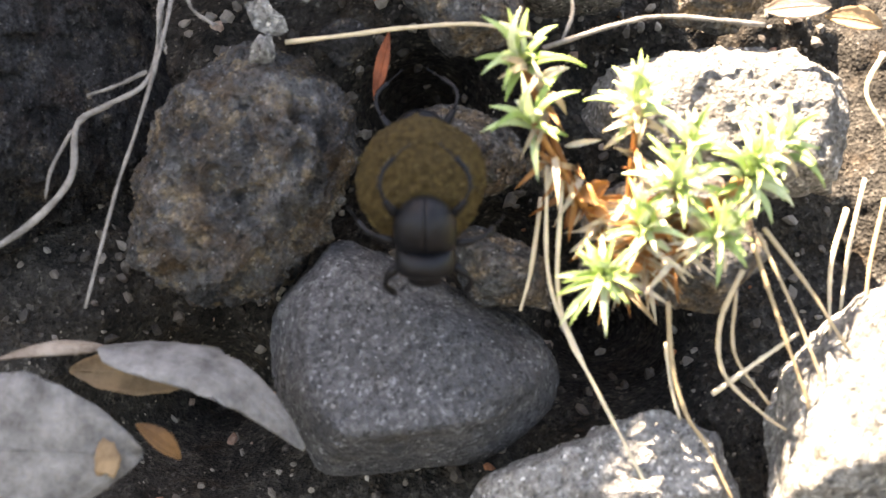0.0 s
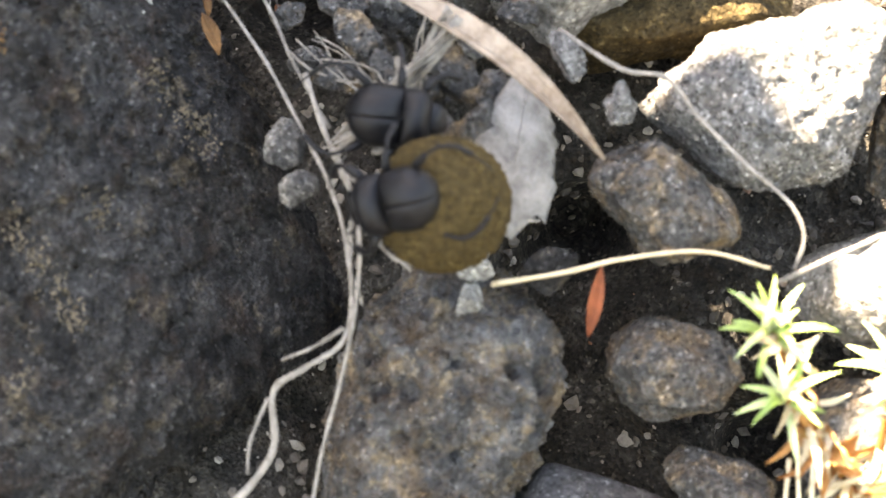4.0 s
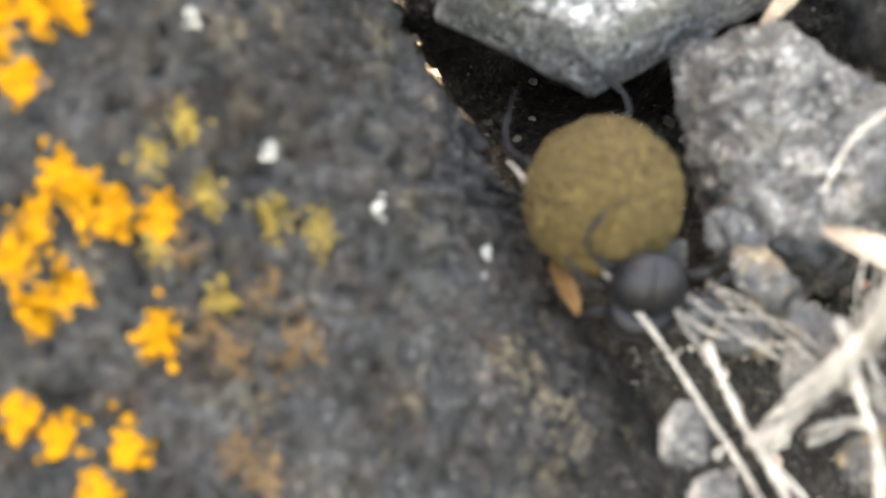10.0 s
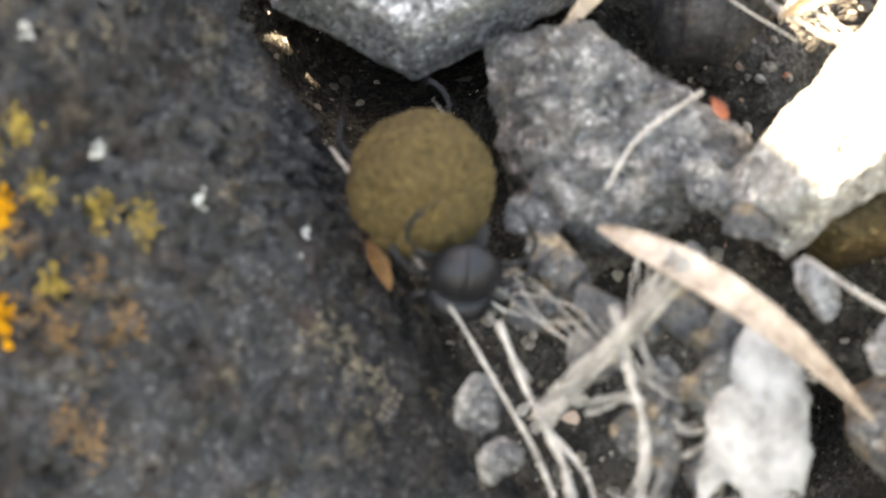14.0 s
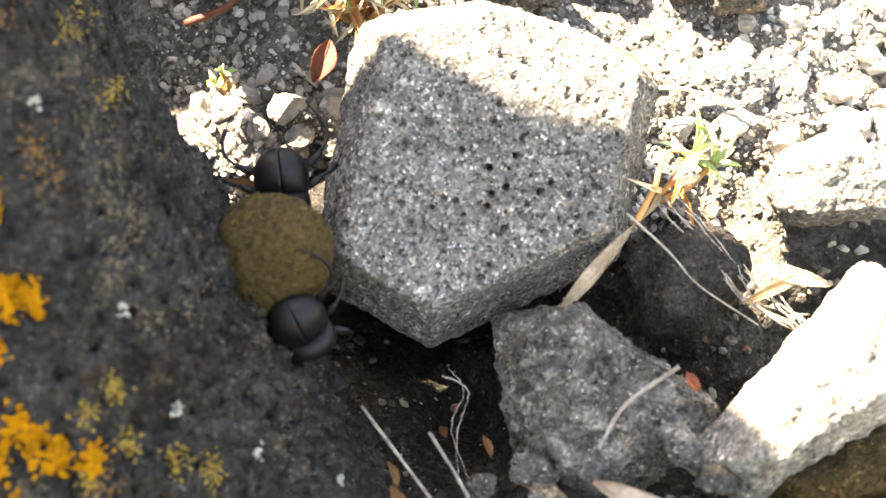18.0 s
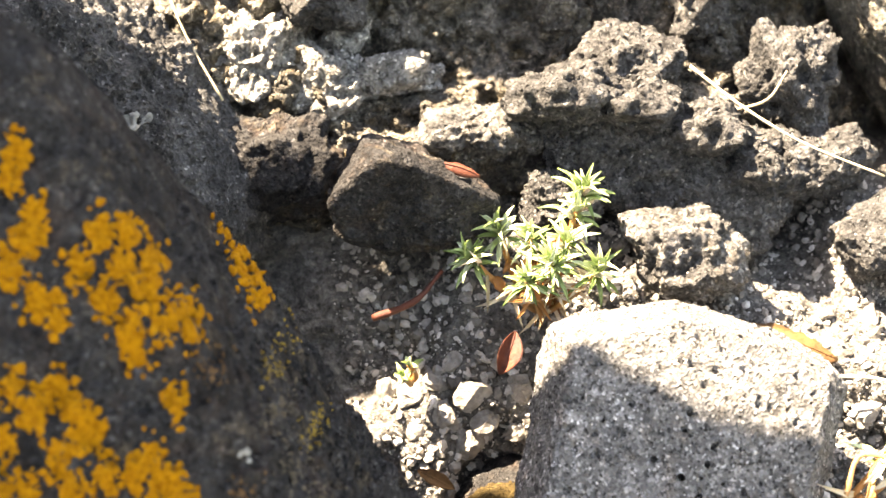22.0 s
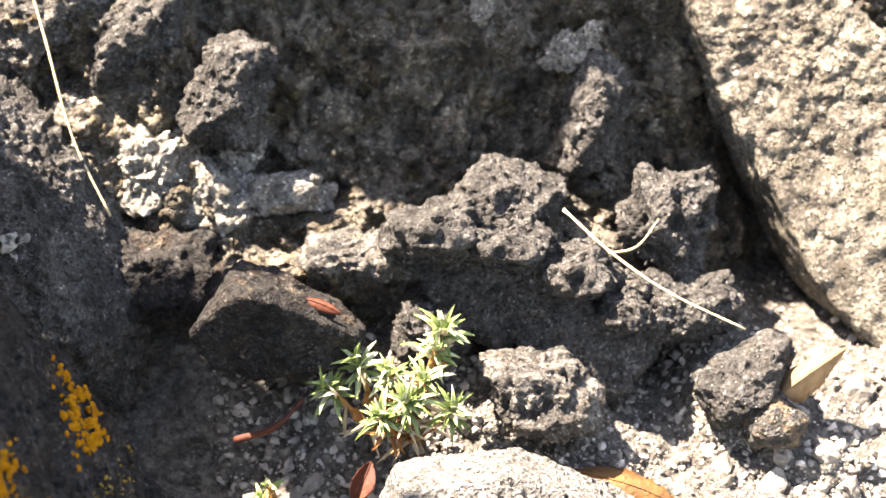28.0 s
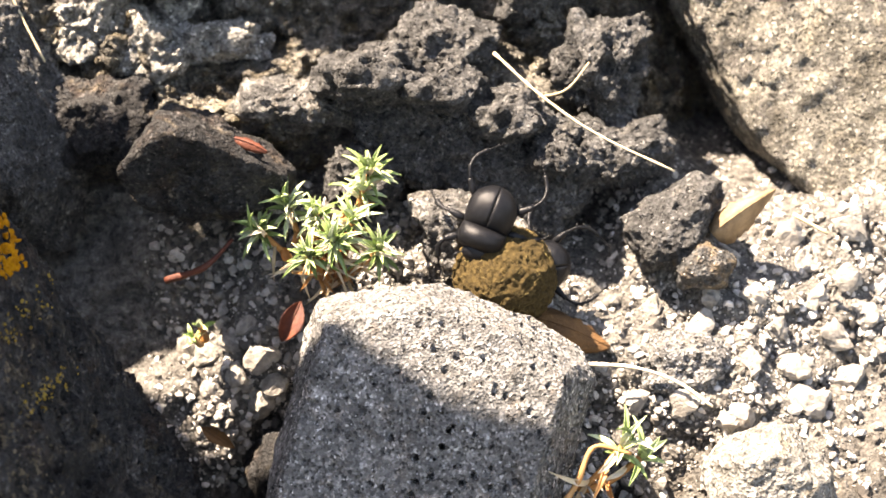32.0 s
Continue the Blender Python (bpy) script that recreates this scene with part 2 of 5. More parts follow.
def rock(name, heart, sides, mat, label, front=15, back=28, category="rock", group="", tilt=0, **more):
    ob = new(name, rock_mesh(name, mat, sides, front, back, **more))
    ob.matrix_basis = at(*heart) @ Matrix.Rotation(radians(tilt), 4, "X")
    return tagged(ob, label, category, group)


# ---- ground ----
def profile():
    """The bank in section, b and c in metres, from far below to far above, with the sheet's steps."""
    pts = [(-0.060, 0.000), (0.0, -0.022), (0.05, -0.032), (0.10, -0.072), (0.15, -0.09), (0.20, -0.120), (0.222, -0.145), (0.25, -0.19), (0.38, -0.24), (0.46, -0.26)]
    yz = [(FRAME @ Vector((0, b, c))).yz for b, c in pts]
    low = [(-60, -0.05), (-8, -0.02), (-1.5, 0.02), (-0.5, 0.04), (-0.2, 0.06)]
    high = [(0.8, 0.75), (1.5, 1.1), (6, 2.2), (60, 5.0)]
    return np.array([*low, *[tuple(v) for v in yz], *high])


def ground_sheet():
    line = profile()
    reach = np.concatenate([[0], np.cumsum(np.linalg.norm(np.diff(line, axis=0), axis=1))])
    inner = np.arange(reach[5] - 0.03, reach[14] + 0.001, 0.0018)
    s = np.unique(np.concatenate([reach[:5], np.linspace(reach[4], inner[0], 8), inner, np.linspace(inner[-1], reach[15], 12), reach[15:]]))
    x = np.concatenate([[-60, -20, -6, -2, -1, -0.6, -0.4], np.arange(-0.30, 0.1801, 0.0018), [0.24, 0.4, 0.7, 1.2, 3, 8, 20, 60]])
    y, z = np.interp(s, reach, line[:, 0]), np.interp(s, reach, line[:, 1])
    gx, gy = np.meshgrid(x, y)
    _, gz = np.meshgrid(x, z)
    p = np.stack([gx.ravel(), gy.ravel(), gz.ravel()], 1)
    near = np.exp(-((p[:, 1] - 0.15) / 0.5) ** 4)
    h = 0.009 * rough_noise(p / 0.045, 3, 5) + 0.0022 * rough_noise(p / 0.007, 4, 8, 0.65)
    upper = np.clip((p[:, 1] - 0.08) / 0.05, 0, 1)
    h = h + upper * (0.004 * rough_noise(p / 0.016, 4, 21, 0.65) - 0.003 * np.clip(1 - cell_noise(p / 0.011, 3) / 0.4, 0, 1))
    up = np.array(FRAME.to_3x3())[:, 1]
    along = (p - np.array(FRAME.translation)) @ up
    for ha, hb, ra, rb, deep in ((-0.068, 0.112, 0.024, 0.014, 0.08), (0.03, 0.216, 0.028, 0.022, 0.075), (-0.063, 0.087, 0.01, 0.008, 0.03), (0.036, -0.02, 0.018, 0.013, 0.05), (-0.052, -0.036, 0.024, 0.014, 0.04), (-0.004, 0.036, 0.012, 0.01, 0.03), (0.012, -0.002, 0.012, 0.01, 0.03), (-0.02, 0.012, 0.02, 0.02, 0.025), (0.0, 0.034, 0.02, 0.012, 0.02), (-0.095, 0.14, 0.016, 0.02, 0.03), (-0.02, 0.193, 0.012, 0.012, 0.03)):
        h = h - deep * np.exp(-((p[:, 0] - ha) / ra) ** 2 - ((along - hb) / rb) ** 2)
    n = np.array(FRAME.to_3x3() @ Vector((0, 0, 1)))
    p = p + (h * near)[:, None] * n
    w = len(x)
    faces = [(i * w + j, i * w + j + 1, (i + 1) * w + j + 1, (i + 1) * w + j) for i in range(len(y) - 1) for j in range(w - 1)]
    ob = new("ground", mesh_of("ground", p, faces, M_SOIL))
    return tagged(ob, "grey volcanic soil and rock bank rising to a wall", "ground", kind="structure")


def ash_up_slope():
    """The bank's soil turns from dark to pale grey ash up the slope."""
    tree = M_SOIL.node_tree
    b = tree.nodes["Principled BSDF"]
    lower_soil = b.inputs["Base Color"].links[0].from_socket
    co = tree.nodes.new("ShaderNodeTexCoord").outputs["Object"]
    split = tree.nodes.new("ShaderNodeSeparateXYZ")
    tree.links.new(co, split.inputs[0])
    rise = node(tree, "ShaderNodeMath")
    rise.operation = "MULTIPLY_ADD"
    tree.links.new(tex_noise(tree, co, 30, 4, 0.6), rise.inputs[0])
    rise.inputs[1].default_value = 0.05
    tree.links.new(split.outputs[2], rise.inputs[2])
    ash = ramp(tree, tex_noise(tree, co, 420, 8, 0.75), [(0.36, (0.035, 0.033, 0.03)), (0.47, (0.11, 0.104, 0.095)), (0.56, (0.17, 0.162, 0.147)), (0.66, (0.27, 0.255, 0.232))])
    tree.links.new(mix(tree, ramp(tree, rise.outputs[0], [(0.205, (0,)), (0.235, (0.85,))]), lower_soil, ash), b.inputs["Base Color"])


ash_up_slope()
GROUND = ground_sheet()

# ---- stones ----
def wall_face():
    """The rock wall behind: a left shoulder in the light, a hollow beside it, closed at the back."""
    a = np.arange(-240, 101, 0.7)
    b = np.arange(200, 375, 0.7)
    ga, gb = np.meshgrid(a, b)
    ga, gb = ga.ravel(), gb.ravel()
    step = np.clip((ga + 138) / 18, 0, 1)
    step = step * step * (3 - 2 * step)
    c = -116 - 0.2 * (gb - 230) - 20 * step * np.clip((gb - 215) / 25, 0, 1) - 14 * np.clip((ga + 10) / 30, 0, 1)
    c = c - 26 * np.clip((222 - gb) / 20, 0, 1) - 48 * np.exp(-((ga - 24) / 25) ** 2 - ((gb - 222) / 30) ** 2)
    p = np.stack([ga, gb, c], 1)
    c = c + 9 * rough_noise(p / 34, 3, 41) + 4.5 * rough_noise(p / 11, 5, 44, 0.7) - 4.5 * np.abs(value_noise(p / 7, 47)) - 3.0 * np.clip(1 - cell_noise(p / 7, 48) / 0.4, 0, 1) + 2.2 * rough_noise(p / 2.8, 3, 49, 0.75) + 7 * np.maximum(rough_noise(p / 17, 3, 53, 0.6), 0) ** 1.5
    p[:, 2] = c
    w, h = len(a), len(b)
    faces = [(i * w + j, i * w + j + 1, (i + 1) * w + j + 1, (i + 1) * w + j) for i in range(h - 1) for j in range(w - 1)]
    rim = [*range(w), *[i * w + w - 1 for i in range(1, h)], *[(h - 1) * w + j for j in range(w - 2, -1, -1)], *[i * w for i in range(h - 2, 0, -1)]]
    back = p[rim].copy()
    back[:, 2] = -290
    k = len(p)
    n = len(rim)
    faces += [(rim[i], k + i, k + (i + 1) % n, rim[(i + 1) % n]) for i in range(n)]
    faces.append(tuple(range(k + n - 1, k - 1, -1)))
    ob = new("wall_back", mesh_of("wall_back", np.concatenate([p, back]) / 1000, faces, M_WALL))
    ob.matrix_basis = FRAME
    return tagged(ob, "rough dark lava rock wall with brown crust", "rock wall", kind="structure")


wall_face()


def shade_caster(name, outline, near, far, feet, label):
    """Adds an unseen rock up towards the sun whose shade has the outline given across the sun's way; its feet stand on
    the bank.
    """
    n = Vector((0.8, 0.33, 0)).normalized()
    m = SUN_BANK.cross(n).normalized()
    bm = bmesh.new()
    for k in (near, far):
        for x, y in outline:
            bm.verts.new((n * x + m * y + SUN_BANK * k) / 1000)
    for foot in feet:
        bm.verts.new(Vector(foot) / 1000)
    bmesh.ops.convex_hull(bm, input=bm.verts)
    bmesh.ops.subdivide_edges(bm, edges=bm.edges[:], cuts=9, use_grid_fill=True)
    co = np.array([v.co for v in bm.verts])
    off = 0.004 * rough_noise(co / 0.03, 4, 71)
    for v, o in zip(bm.verts, off):
        v.co += v.normal * float(o)
    me = bpy.data.meshes.new(name)
    bm.to_mesh(me)
    bm.free()
    me.materials.append(M_BLOCK)
    ob = new(name, me)
    ob.matrix_basis = FRAME
    return tagged(ob, label, "rock")


# Out of view, added only to throw shade over the bank's left side.
shade_caster("tall_shade_caster", ((-120, -80), (-50, -58), (-10, -53), (8, -52), (22, -47), (28, -34), (32, -5), (25, 35), (22, 70), (18, 96), (2, 105), (-20, 118), (-46, 141), (-70, 160), (-200, 170), (-260, 0), (-150, -120)), 700, 900,
             ((-600, -60, 10), (-560, 30, -15), (-700, 0, 0)), "unseen grey rock added to shade the left of the bank")
SIDE_FEET = ((-600, -60, 10), (-560, 30, -15), (-700, 0, 0))
shade_caster("low_shade_caster", ((-30, -64), (-10, -68), (6, -65), (21, -52), (28, -34), (48, -3), (45, 9), (20, 20), (-20, 20)), 720, 860, SIDE_FEET, "unseen grey rock added to shade the foot of the bank")
shade_caster("high_shade_caster", ((0, 62), (38, 64), (45, 82), (32, 88), (18, 96), (-10, 104)), 720, 860, SIDE_FEET, "unseen grey rock added to shade the side of the pitted rock")
# Also unseen: added to shade the ground below the shoulder boulder.
shade_caster("upper_shade_caster", ((-110, 172), (-48, 170), (-14, 166), (-10, 174), (-14, 184), (-40, 187), (-60, 180), (-110, 178)), 640, 760,
             ((-560, 100, -75), (-640, 112, -85), (-600, 88, -65)), "unseen grey rock added to shade the ground at the wall foot")
# Unseen blocker for the sun, shaped to leave the wall's hollow dark.
shade_caster("wall_shade_caster", ((12, 216), (6, 232), (4, 250), (25, 320), (60, 212), (90, 208), (101, 215), (103, 230), (107, 250), (117, 320)), 560, 700,
             ((-200, 640, -250), (-120, 660, -255), (-260, 760, -280)), "unseen grey rock added to shade the hollow of the wall")
BOULDER_HEART = (-150, 110, -45)
BOULDER_FACETS = ((50.3, 20.7, 145.3), (63.5, -23.4, 99.7), (36.9, -19.5, 59.2), (22.8, -12.8, 50.2), (14.1, 41.1, 67.5), (-51.1, 13.7, 130.4), (33.3, 66.1, 88.0), (24.3, 9.7, 53.2), (8.0, 52.1, 95.5), (16.0, 73.7, 73.7), (-54.0, 24.2, 123.8))
BOULDER = rock("lichen_boulder", BOULDER_HEART, [(-75, 150), (-130, 130), (180, 95), (125, 140)], M_BASALT, "large dark basalt boulder with orange lichen patches", front=70, back=70, lean=(0.16, 0.08), category="boulder", detail=8, seed=3, lumps=0.04, grit=2.2, round_off=24, slant=0, chips=0, pits=2.2, pit_size=4.2, pit_rad=0.27, facets=BOULDER_FACETS)
rock("mottled_rock", (-41.5, 14.3, 14), [(123, 26.5), (88, 27.5), (46, 27.4), (2, 23.8), (-38, 21), (-66, 24.7), (-115, 31), (177, 25.3), (155, 23)], M_MOTTLE, "rounded mottled grey lava rock with rusty pores", front=18, detail=7, seed=5, pits=3.4, pit_size=7.5, pit_rad=0.36, lumps=0.12, round_off=14, chip_depth=0.96, grit=1.6)
rock("grey_rock", (-5.9, -24, 18), [(138, 30.8), (65, 19), (32, 26.3), (-36, 29.5), (-52, 27), (-85, 22.5), (-146, 30), (-176, 31)], M_GREY, "smooth wedge-shaped grey lava rock", front=20, detail=7, seed=7, lumps=0.03, grit=0.35, round_off=18, chip_depth=0.97, lean=(0, 0.35))
rock("small_rock", (3.3, 19.6, 16), [(119, 11.9), (74, 9.7), (29, 12.0), (-33, 13.0), (-84, 9.7), (-125, 10.8), (-177, 12.7)], M_LAVA, "small rough grey rock in a gap", front=11, seed=9)
rock("bright_slab", (32.4, 70.8, 4), [(129, 22.4), (100, 15.6), (43, 26.5), (-28, 15), (-88, 18.1), (-133, 22.7)], M_PITTED, "angular grey lava block with a sunlit top", front=14, detail=7, seed=11, tilt=-18, lumps=0.03, pits=0.8, pit_size=4)
rock("mottled_block", (3.1, 52.9, 13), [(115, 12.7), (46, 9.2), (13, 13.9), (-77, 12.6), (-143, 10.1), (166, 14.7)], M_LAVA, "mottled brown and grey lava lump", front=11, seed=12)
rock("corner_rock", (59, 59, 4), [(99, 13), (22, 11), (-42, 11.5), (-100, 12.4), (168, 11.3)], M_LAVA, "dark rough lava rock", front=11, seed=13)
rock("sunlit_rock", (62, 29, 6), [(102, 15), (84, 15.2), (11, 25), (-17, 27), (-94, 18), (-126, 21), (153, 29.3)], M_PALE, "sunlit pale grey rock behind the green plant", front=17, detail=6, seed=14, pits=1, pit_size=3.5)
rock("low_rock", (35.5, -47, 30), [(114, 12.2), (70, 17.0), (15, 24.5), (-17, 25.8), (-90, 13.9), (-156, 31.3)], M_LIGHT, "sunlit grey rock at the foot of the bank", front=14, seed=15, pits=1, tilt=-28)
rock("edge_rock", (85, -31, 36), [(141, 19), (117, 22), (8, 19.5), (-80, 23.8), (-180, 22)], M_WHITE, "bright pale rock in full sun", front=17, back=52, seed=16, tilt=-25)
rock("tucked_rock", (11, -3.6, 22), [(117, 10.4), (65, 6.5), (8, 10.4), (-96, 8.2), (-152, 8.2)], M_LAVA, "small brownish rock tucked beneath the plant", front=9, seed=17)
rock("root_rock", (45, 2, 22), [(90, 14), (30, 18), (-40, 20), (-100, 14), (180, 18), (135, 16)], M_LAVA, "rusty brown lava rock under the plant", front=14, seed=61)
rock("white_slab", (2, 105, -18), [(131, 8.5), (-128, 29.6), (-65, 16), (0, 33), (60, 26), (95, 26)], M_WHITE, "white-topped slab of pale lava", front=16, back=12, detail=7, seed=18, tilt=-12, round_off=34, lumps=0.03, chips=8, chip_depth=0.97)
rock("ochre_rock", (12, 85, -26), [(100, 12), (60, 16), (-20, 28), (-85, 10), (-150, 22), (170, 27)], M_MOSSY, "ochre brown crusted rock beneath a pale slab", front=17, seed=62)
rock("pitted_rock", (-52.1, 149.3, -58), [(95, 37), (63, 34), (22, 37.8), (-21, 29.2), (-71, 29), (-125, 42.5), (162, 36.5)], M_PITTED, "angular pitted grey lava rock with a sunlit top", front=20, back=24, tilt=-15, detail=8, seed=19, lumps=0.02, grit=0.55, pits=5.2, pit_size=3.5, pit_rad=0.255, round_off=70, slant=18, chips=4, chip_depth=0.985)
# Added stone that keeps sunlight out of the gap under the pitted rock.
rock("gap_sun_block", (-85, 132, -100), [(90, 15), (40, 19), (-20, 21), (-90, 12), (-150, 18), (150, 20)], M_BASALT, "dark stone added under the pitted rock to block the sun", front=15, back=25, seed=101)
rock("crusted_rock", (-39.3, 103.7, -32), [(94, 20.3), (45, 13.5), (-33, 24), (-62, 22), (-96, 27), (-150, 23), (-180, 19.8)], M_CRUST, "grey rock with pale brown crust", front=14, detail=7, seed=20, round_off=34, tilt=-25, grit=1.4, pits=1.6, pit_size=5)
rock("round_dark_rock", (-14.6, 122.7, -48), [(118, 11.9), (60, 12.2), (13, 13.6), (-45, 10.7), (-110, 14.6), (180, 13.4)], M_BASALT, "small dark rounded rock", front=12, seed=21)
rock("leaning_block", (-118.8, 267.1, -125), [(154, 9.5), (75, 13.5), (-17, 9.5), (-104, 15)], M_BLOCK, "grey block jutting from the rock wall", front=13, back=25, seed=22, group="wall blocks", round_off=34, detail=6, grit=1.5, pits=1.4, pit_size=3.5)
rock("upper_block", (-144, 280.7, -132), [(168, 10.5), (133, 10), (83, 13.5), (-14, 11), (-44, 9.5), (-77, 12.0)], M_BLOCK, "rough block jutting from the rock wall", front=14, back=25, seed=23, group="wall blocks", round_off=30, detail=6, grit=1.5, pits=1.4, pit_size=3.5)
rock("top_block", (-135, 330, -134), [(175, 18), (90, 28), (0, 21), (-20, 21), (-60, 21), (-92, 22)], M_PITTED, "broad grey block high on the rock wall", front=18, back=25, detail=7, seed=63, group="wall blocks", pits=1.6, grit=1.5, round_off=34)
rock("tall_block", (-28, 254.7, -136), [(173, 7.6), (156, 9), (55, 15), (-20, 8.2), (-31, 8.5), (-99, 16.5)], M_BLOCK, "tall grey block jutting from the rock wall", front=13, back=25, seed=24, group="wall blocks", round_off=30, detail=6, grit=1.5, pits=1.4, pit_size=3.5)
rock("ledge_rock", (-49, 236.2, -125), [(134, 13), (69, 9), (-16, 14.0), (-74, 10.0), (-125, 12)], M_BLOCK, "grey ledge of rough lava", front=13, back=20, seed=25, detail=6, grit=1.5, pits=1.4, pit_size=3.5)
rock("arched_rock", (-50, 211, -114), [(109, 20), (80, 16), (52, 14), (-3, 36), (-37, 38), (-120, 13), (-177, 23)], M_BLOCK, "dark arched lava rock behind the plant", front=9, back=25, detail=7, seed=26, grit=1.9, pits=1.5, pit_size=4, chips=4)
for spot, wide, tall, seed in (((-67, 229, -110), 15, 9, 121), ((-50, 225, -112), 12, 8, 122), ((-35, 217, -112), 12, 8, 123), ((-24, 207, -114), 9, 8, 124)):
    rock("ridge_rock", spot, [(95, tall), (40, (wide + tall) * 0.5), (-10, wide), (-60, tall), (-110, tall * 0.8), (170, wide)], M_BLOCK, "rough sunlit ridge of lava over a dark face", front=20, back=20, detail=6, seed=seed, grit=1.8, pits=2.2, pit_size=5, lumps=0.14, slant=12, group="ridge rocks")
rock("knobbly_rock", (-12, 226, -126), [(162, 10.6), (82, 15), (-15, 11), (-100, 15), (-149, 9.5)], M_BLOCK, "knobbly pitted lava lump", front=15, back=20, detail=7, seed=27, pits=5.5, pit_size=9, pit_rad=0.36, lumps=0.16, grit=1.8, lean=(0.35, 0))
rock("pale_crust", (-141, 248, -128), [(90, 15), (40, 14), (-20, 15), (-70, 17), (-130, 14), (160, 11)], M_WHITE, "pale crumbly crust on the rock wall", front=10, back=20, detail=6, seed=66, grit=2.4, pits=2.0, pit_size=3.5, lumps=0.2, round_off=9)
rock("crust_tail", (-116, 240, -128), [(90, 6), (20, 18), (-80, 7), (180, 16)], M_WHITE, "pale crumbly crust below a block", front=6, back=15, detail=6, seed=67, grit=2.4, pits=2, pit_size=3.5, lumps=0.2, round_off=9)
rock("low_ledge", (-88, 224, -118), [(90, 7), (30, 14), (-30, 17), (-90, 7), (-150, 17), (150, 14)], M_CRUST, "pale crumbling ledge of lava", front=10, back=20, seed=64, grit=1.6, pits=2, pit_size=5)
rock("dark_rock", (-107.4, 211.6, -95), [(140, 16.1), (71, 13.1), (53, 12.3), (-33, 20.5), (-84, 12.6), (-114, 12.5), (-169, 17.7)], M_BASALT, "dark lava rock in the shade", front=14, back=20, seed=28, grit=1.2, lean=(0.1, -0.8), chips=5, slant=4)
rock("plant_rock", (-43.9, 193.6, -92), [(105, 11.4), (90, 9.5), (43, 10.1), (-6, 14.8), (-96, 12.5), (-161, 12.5)], M_CRUST, "pale rough rock beside the small plant", front=11, seed=29, grit=1.5, pits=2, pit_size=4.5)
rock("side_rock", (5.4, 190.7, -104), [(118, 8.5), (69, 12.5), (-19, 9.5), (-70, 10.0), (-161, 13.5)], M_BLOCK, "rough grey lava rock on the gravel", front=11, seed=30, pits=1.2)
rock("gravel_rock", (10.3, 180.3, -97), [(121, 6.3), (57, 6.2), (-29, 7.4), (-100, 5.6), (-161, 7.0)], M_LAVA, "small grey stone on the gravel", front=7, seed=31)
rock("shoulder_boulder", (-180, 245, -112), [(90, 36), (60, 32), (35, 26), (12, 33), (-14, 46), (-121, 36), (-177, 42)], M_BLOCK, "dark boulder leaning on the rock wall", front=34, back=50, detail=7, seed=32, category="boulder", grit=1.8, lean=(0.2, 0), round_off=30, pits=1.2)
rock("front_gravel_rock", (19.5, 139, -60), [(143, 11.7), (103, 9.9), (45, 11.7), (9, 14.7), (-90, 10.7), (-169, 14.7)], M_PALE, "pale grey rock on the gravel", front=10, back=30, seed=33)
# Pale crust pieces; their white partly stands in for sunlit spots on the wall.
for spot, r, seed in (((-96, 338, -152), 7, 81), ((-86, 330, -152), 5, 82), ((-152, 300, -134), 8, 83), ((-34, 270, -138), 5, 84), ((-139, 303, -134), 6, 85), ((-188, 318, -136), 14, 86), ((-160, 262, -128), 7, 87), ((-102, 236, -136), 6, 88), ((-90, 318, -148), 5, 89), ((-80, 311, -148), 4, 90), ((-54, 285, -146), 4, 76), ((-30, 273, -134), 5, 77), ((-118, 252, -130), 5, 78), ((-126, 240, -124), 7, 79)):
    rock("sun_white_crust", spot, [(80, r), (20, r * 1.3), (-35, r * 0.8), (-100, r), (-150, r * 1.2), (140, r * 0.8)], M_WHITE, "small crumbly crust on the rock wall, its white partly painted sunlight", front=r * 0.6, back=12, category="crust", group="wall crusts", detail=5, seed=seed, grit=2.0, pits=1.6, pit_size=3, lumps=0.25, round_off=8, chips=4)
rock("wall_shoulder", (-184, 296, -146), [(90, 46), (45, 38), (0, 36), (-45, 36), (-90, 40), (180, 50)], M_CRUST, "pale crumbling shoulder of the rock wall", front=24, back=40, detail=7, seed=99, grit=2.6, pits=2.6, pit_size=6, lumps=0.1, round_off=10)
for spot, r, seed in (((-60, 300, -156), 12, 91), ((-75, 265, -150), 9, 92), ((-20, 300, -158), 11, 93), ((-100, 300, -152), 10, 94), ((-45, 320, -160), 9, 95), ((-65, 250, -146), 8, 96), ((-8, 262, -158), 9, 97), ((-95, 258, -148), 8, 98)):
    rock("wall_lump", spot, [(100, r), (40, r * 1.1), (-20, r), (-80, r * 0.8), (-150, r), (160, r * 0.9)], M_WALL, "dark rough lump of lava in the shaded wall", front=r * 0.9, back=14, group="wall lumps", detail=5, seed=seed, grit=1.8, pits=2, pit_size=4)
rock("base_rock", (-10, 207, -118), [(90, 9), (30, 16), (-30, 15), (-90, 9), (-150, 15), (150, 15)], M_BLOCK, "rough grey rock at the wall foot", front=12, back=15, seed=71, grit=1.5, pits=1.5, group="wall foot rocks")
rock("base_rock", (-140, 222, -118), [(90, 12), (30, 17), (-30, 18), (-90, 14), (-150, 15), (150, 15)], M_BASALT, "dark rough rock at the wall foot", front=13, back=15, seed=72, grit=1.5, group="wall foot rocks")
rock("base_rock", (-70, 206, -108), [(90, 8), (30, 11), (-30, 10), (-90, 8), (-150, 11), (150, 11)], M_BLOCK, "pale knobbly rock behind the plant", front=10, back=15, seed=74, grit=1.8, pits=2, group="wall foot rocks")
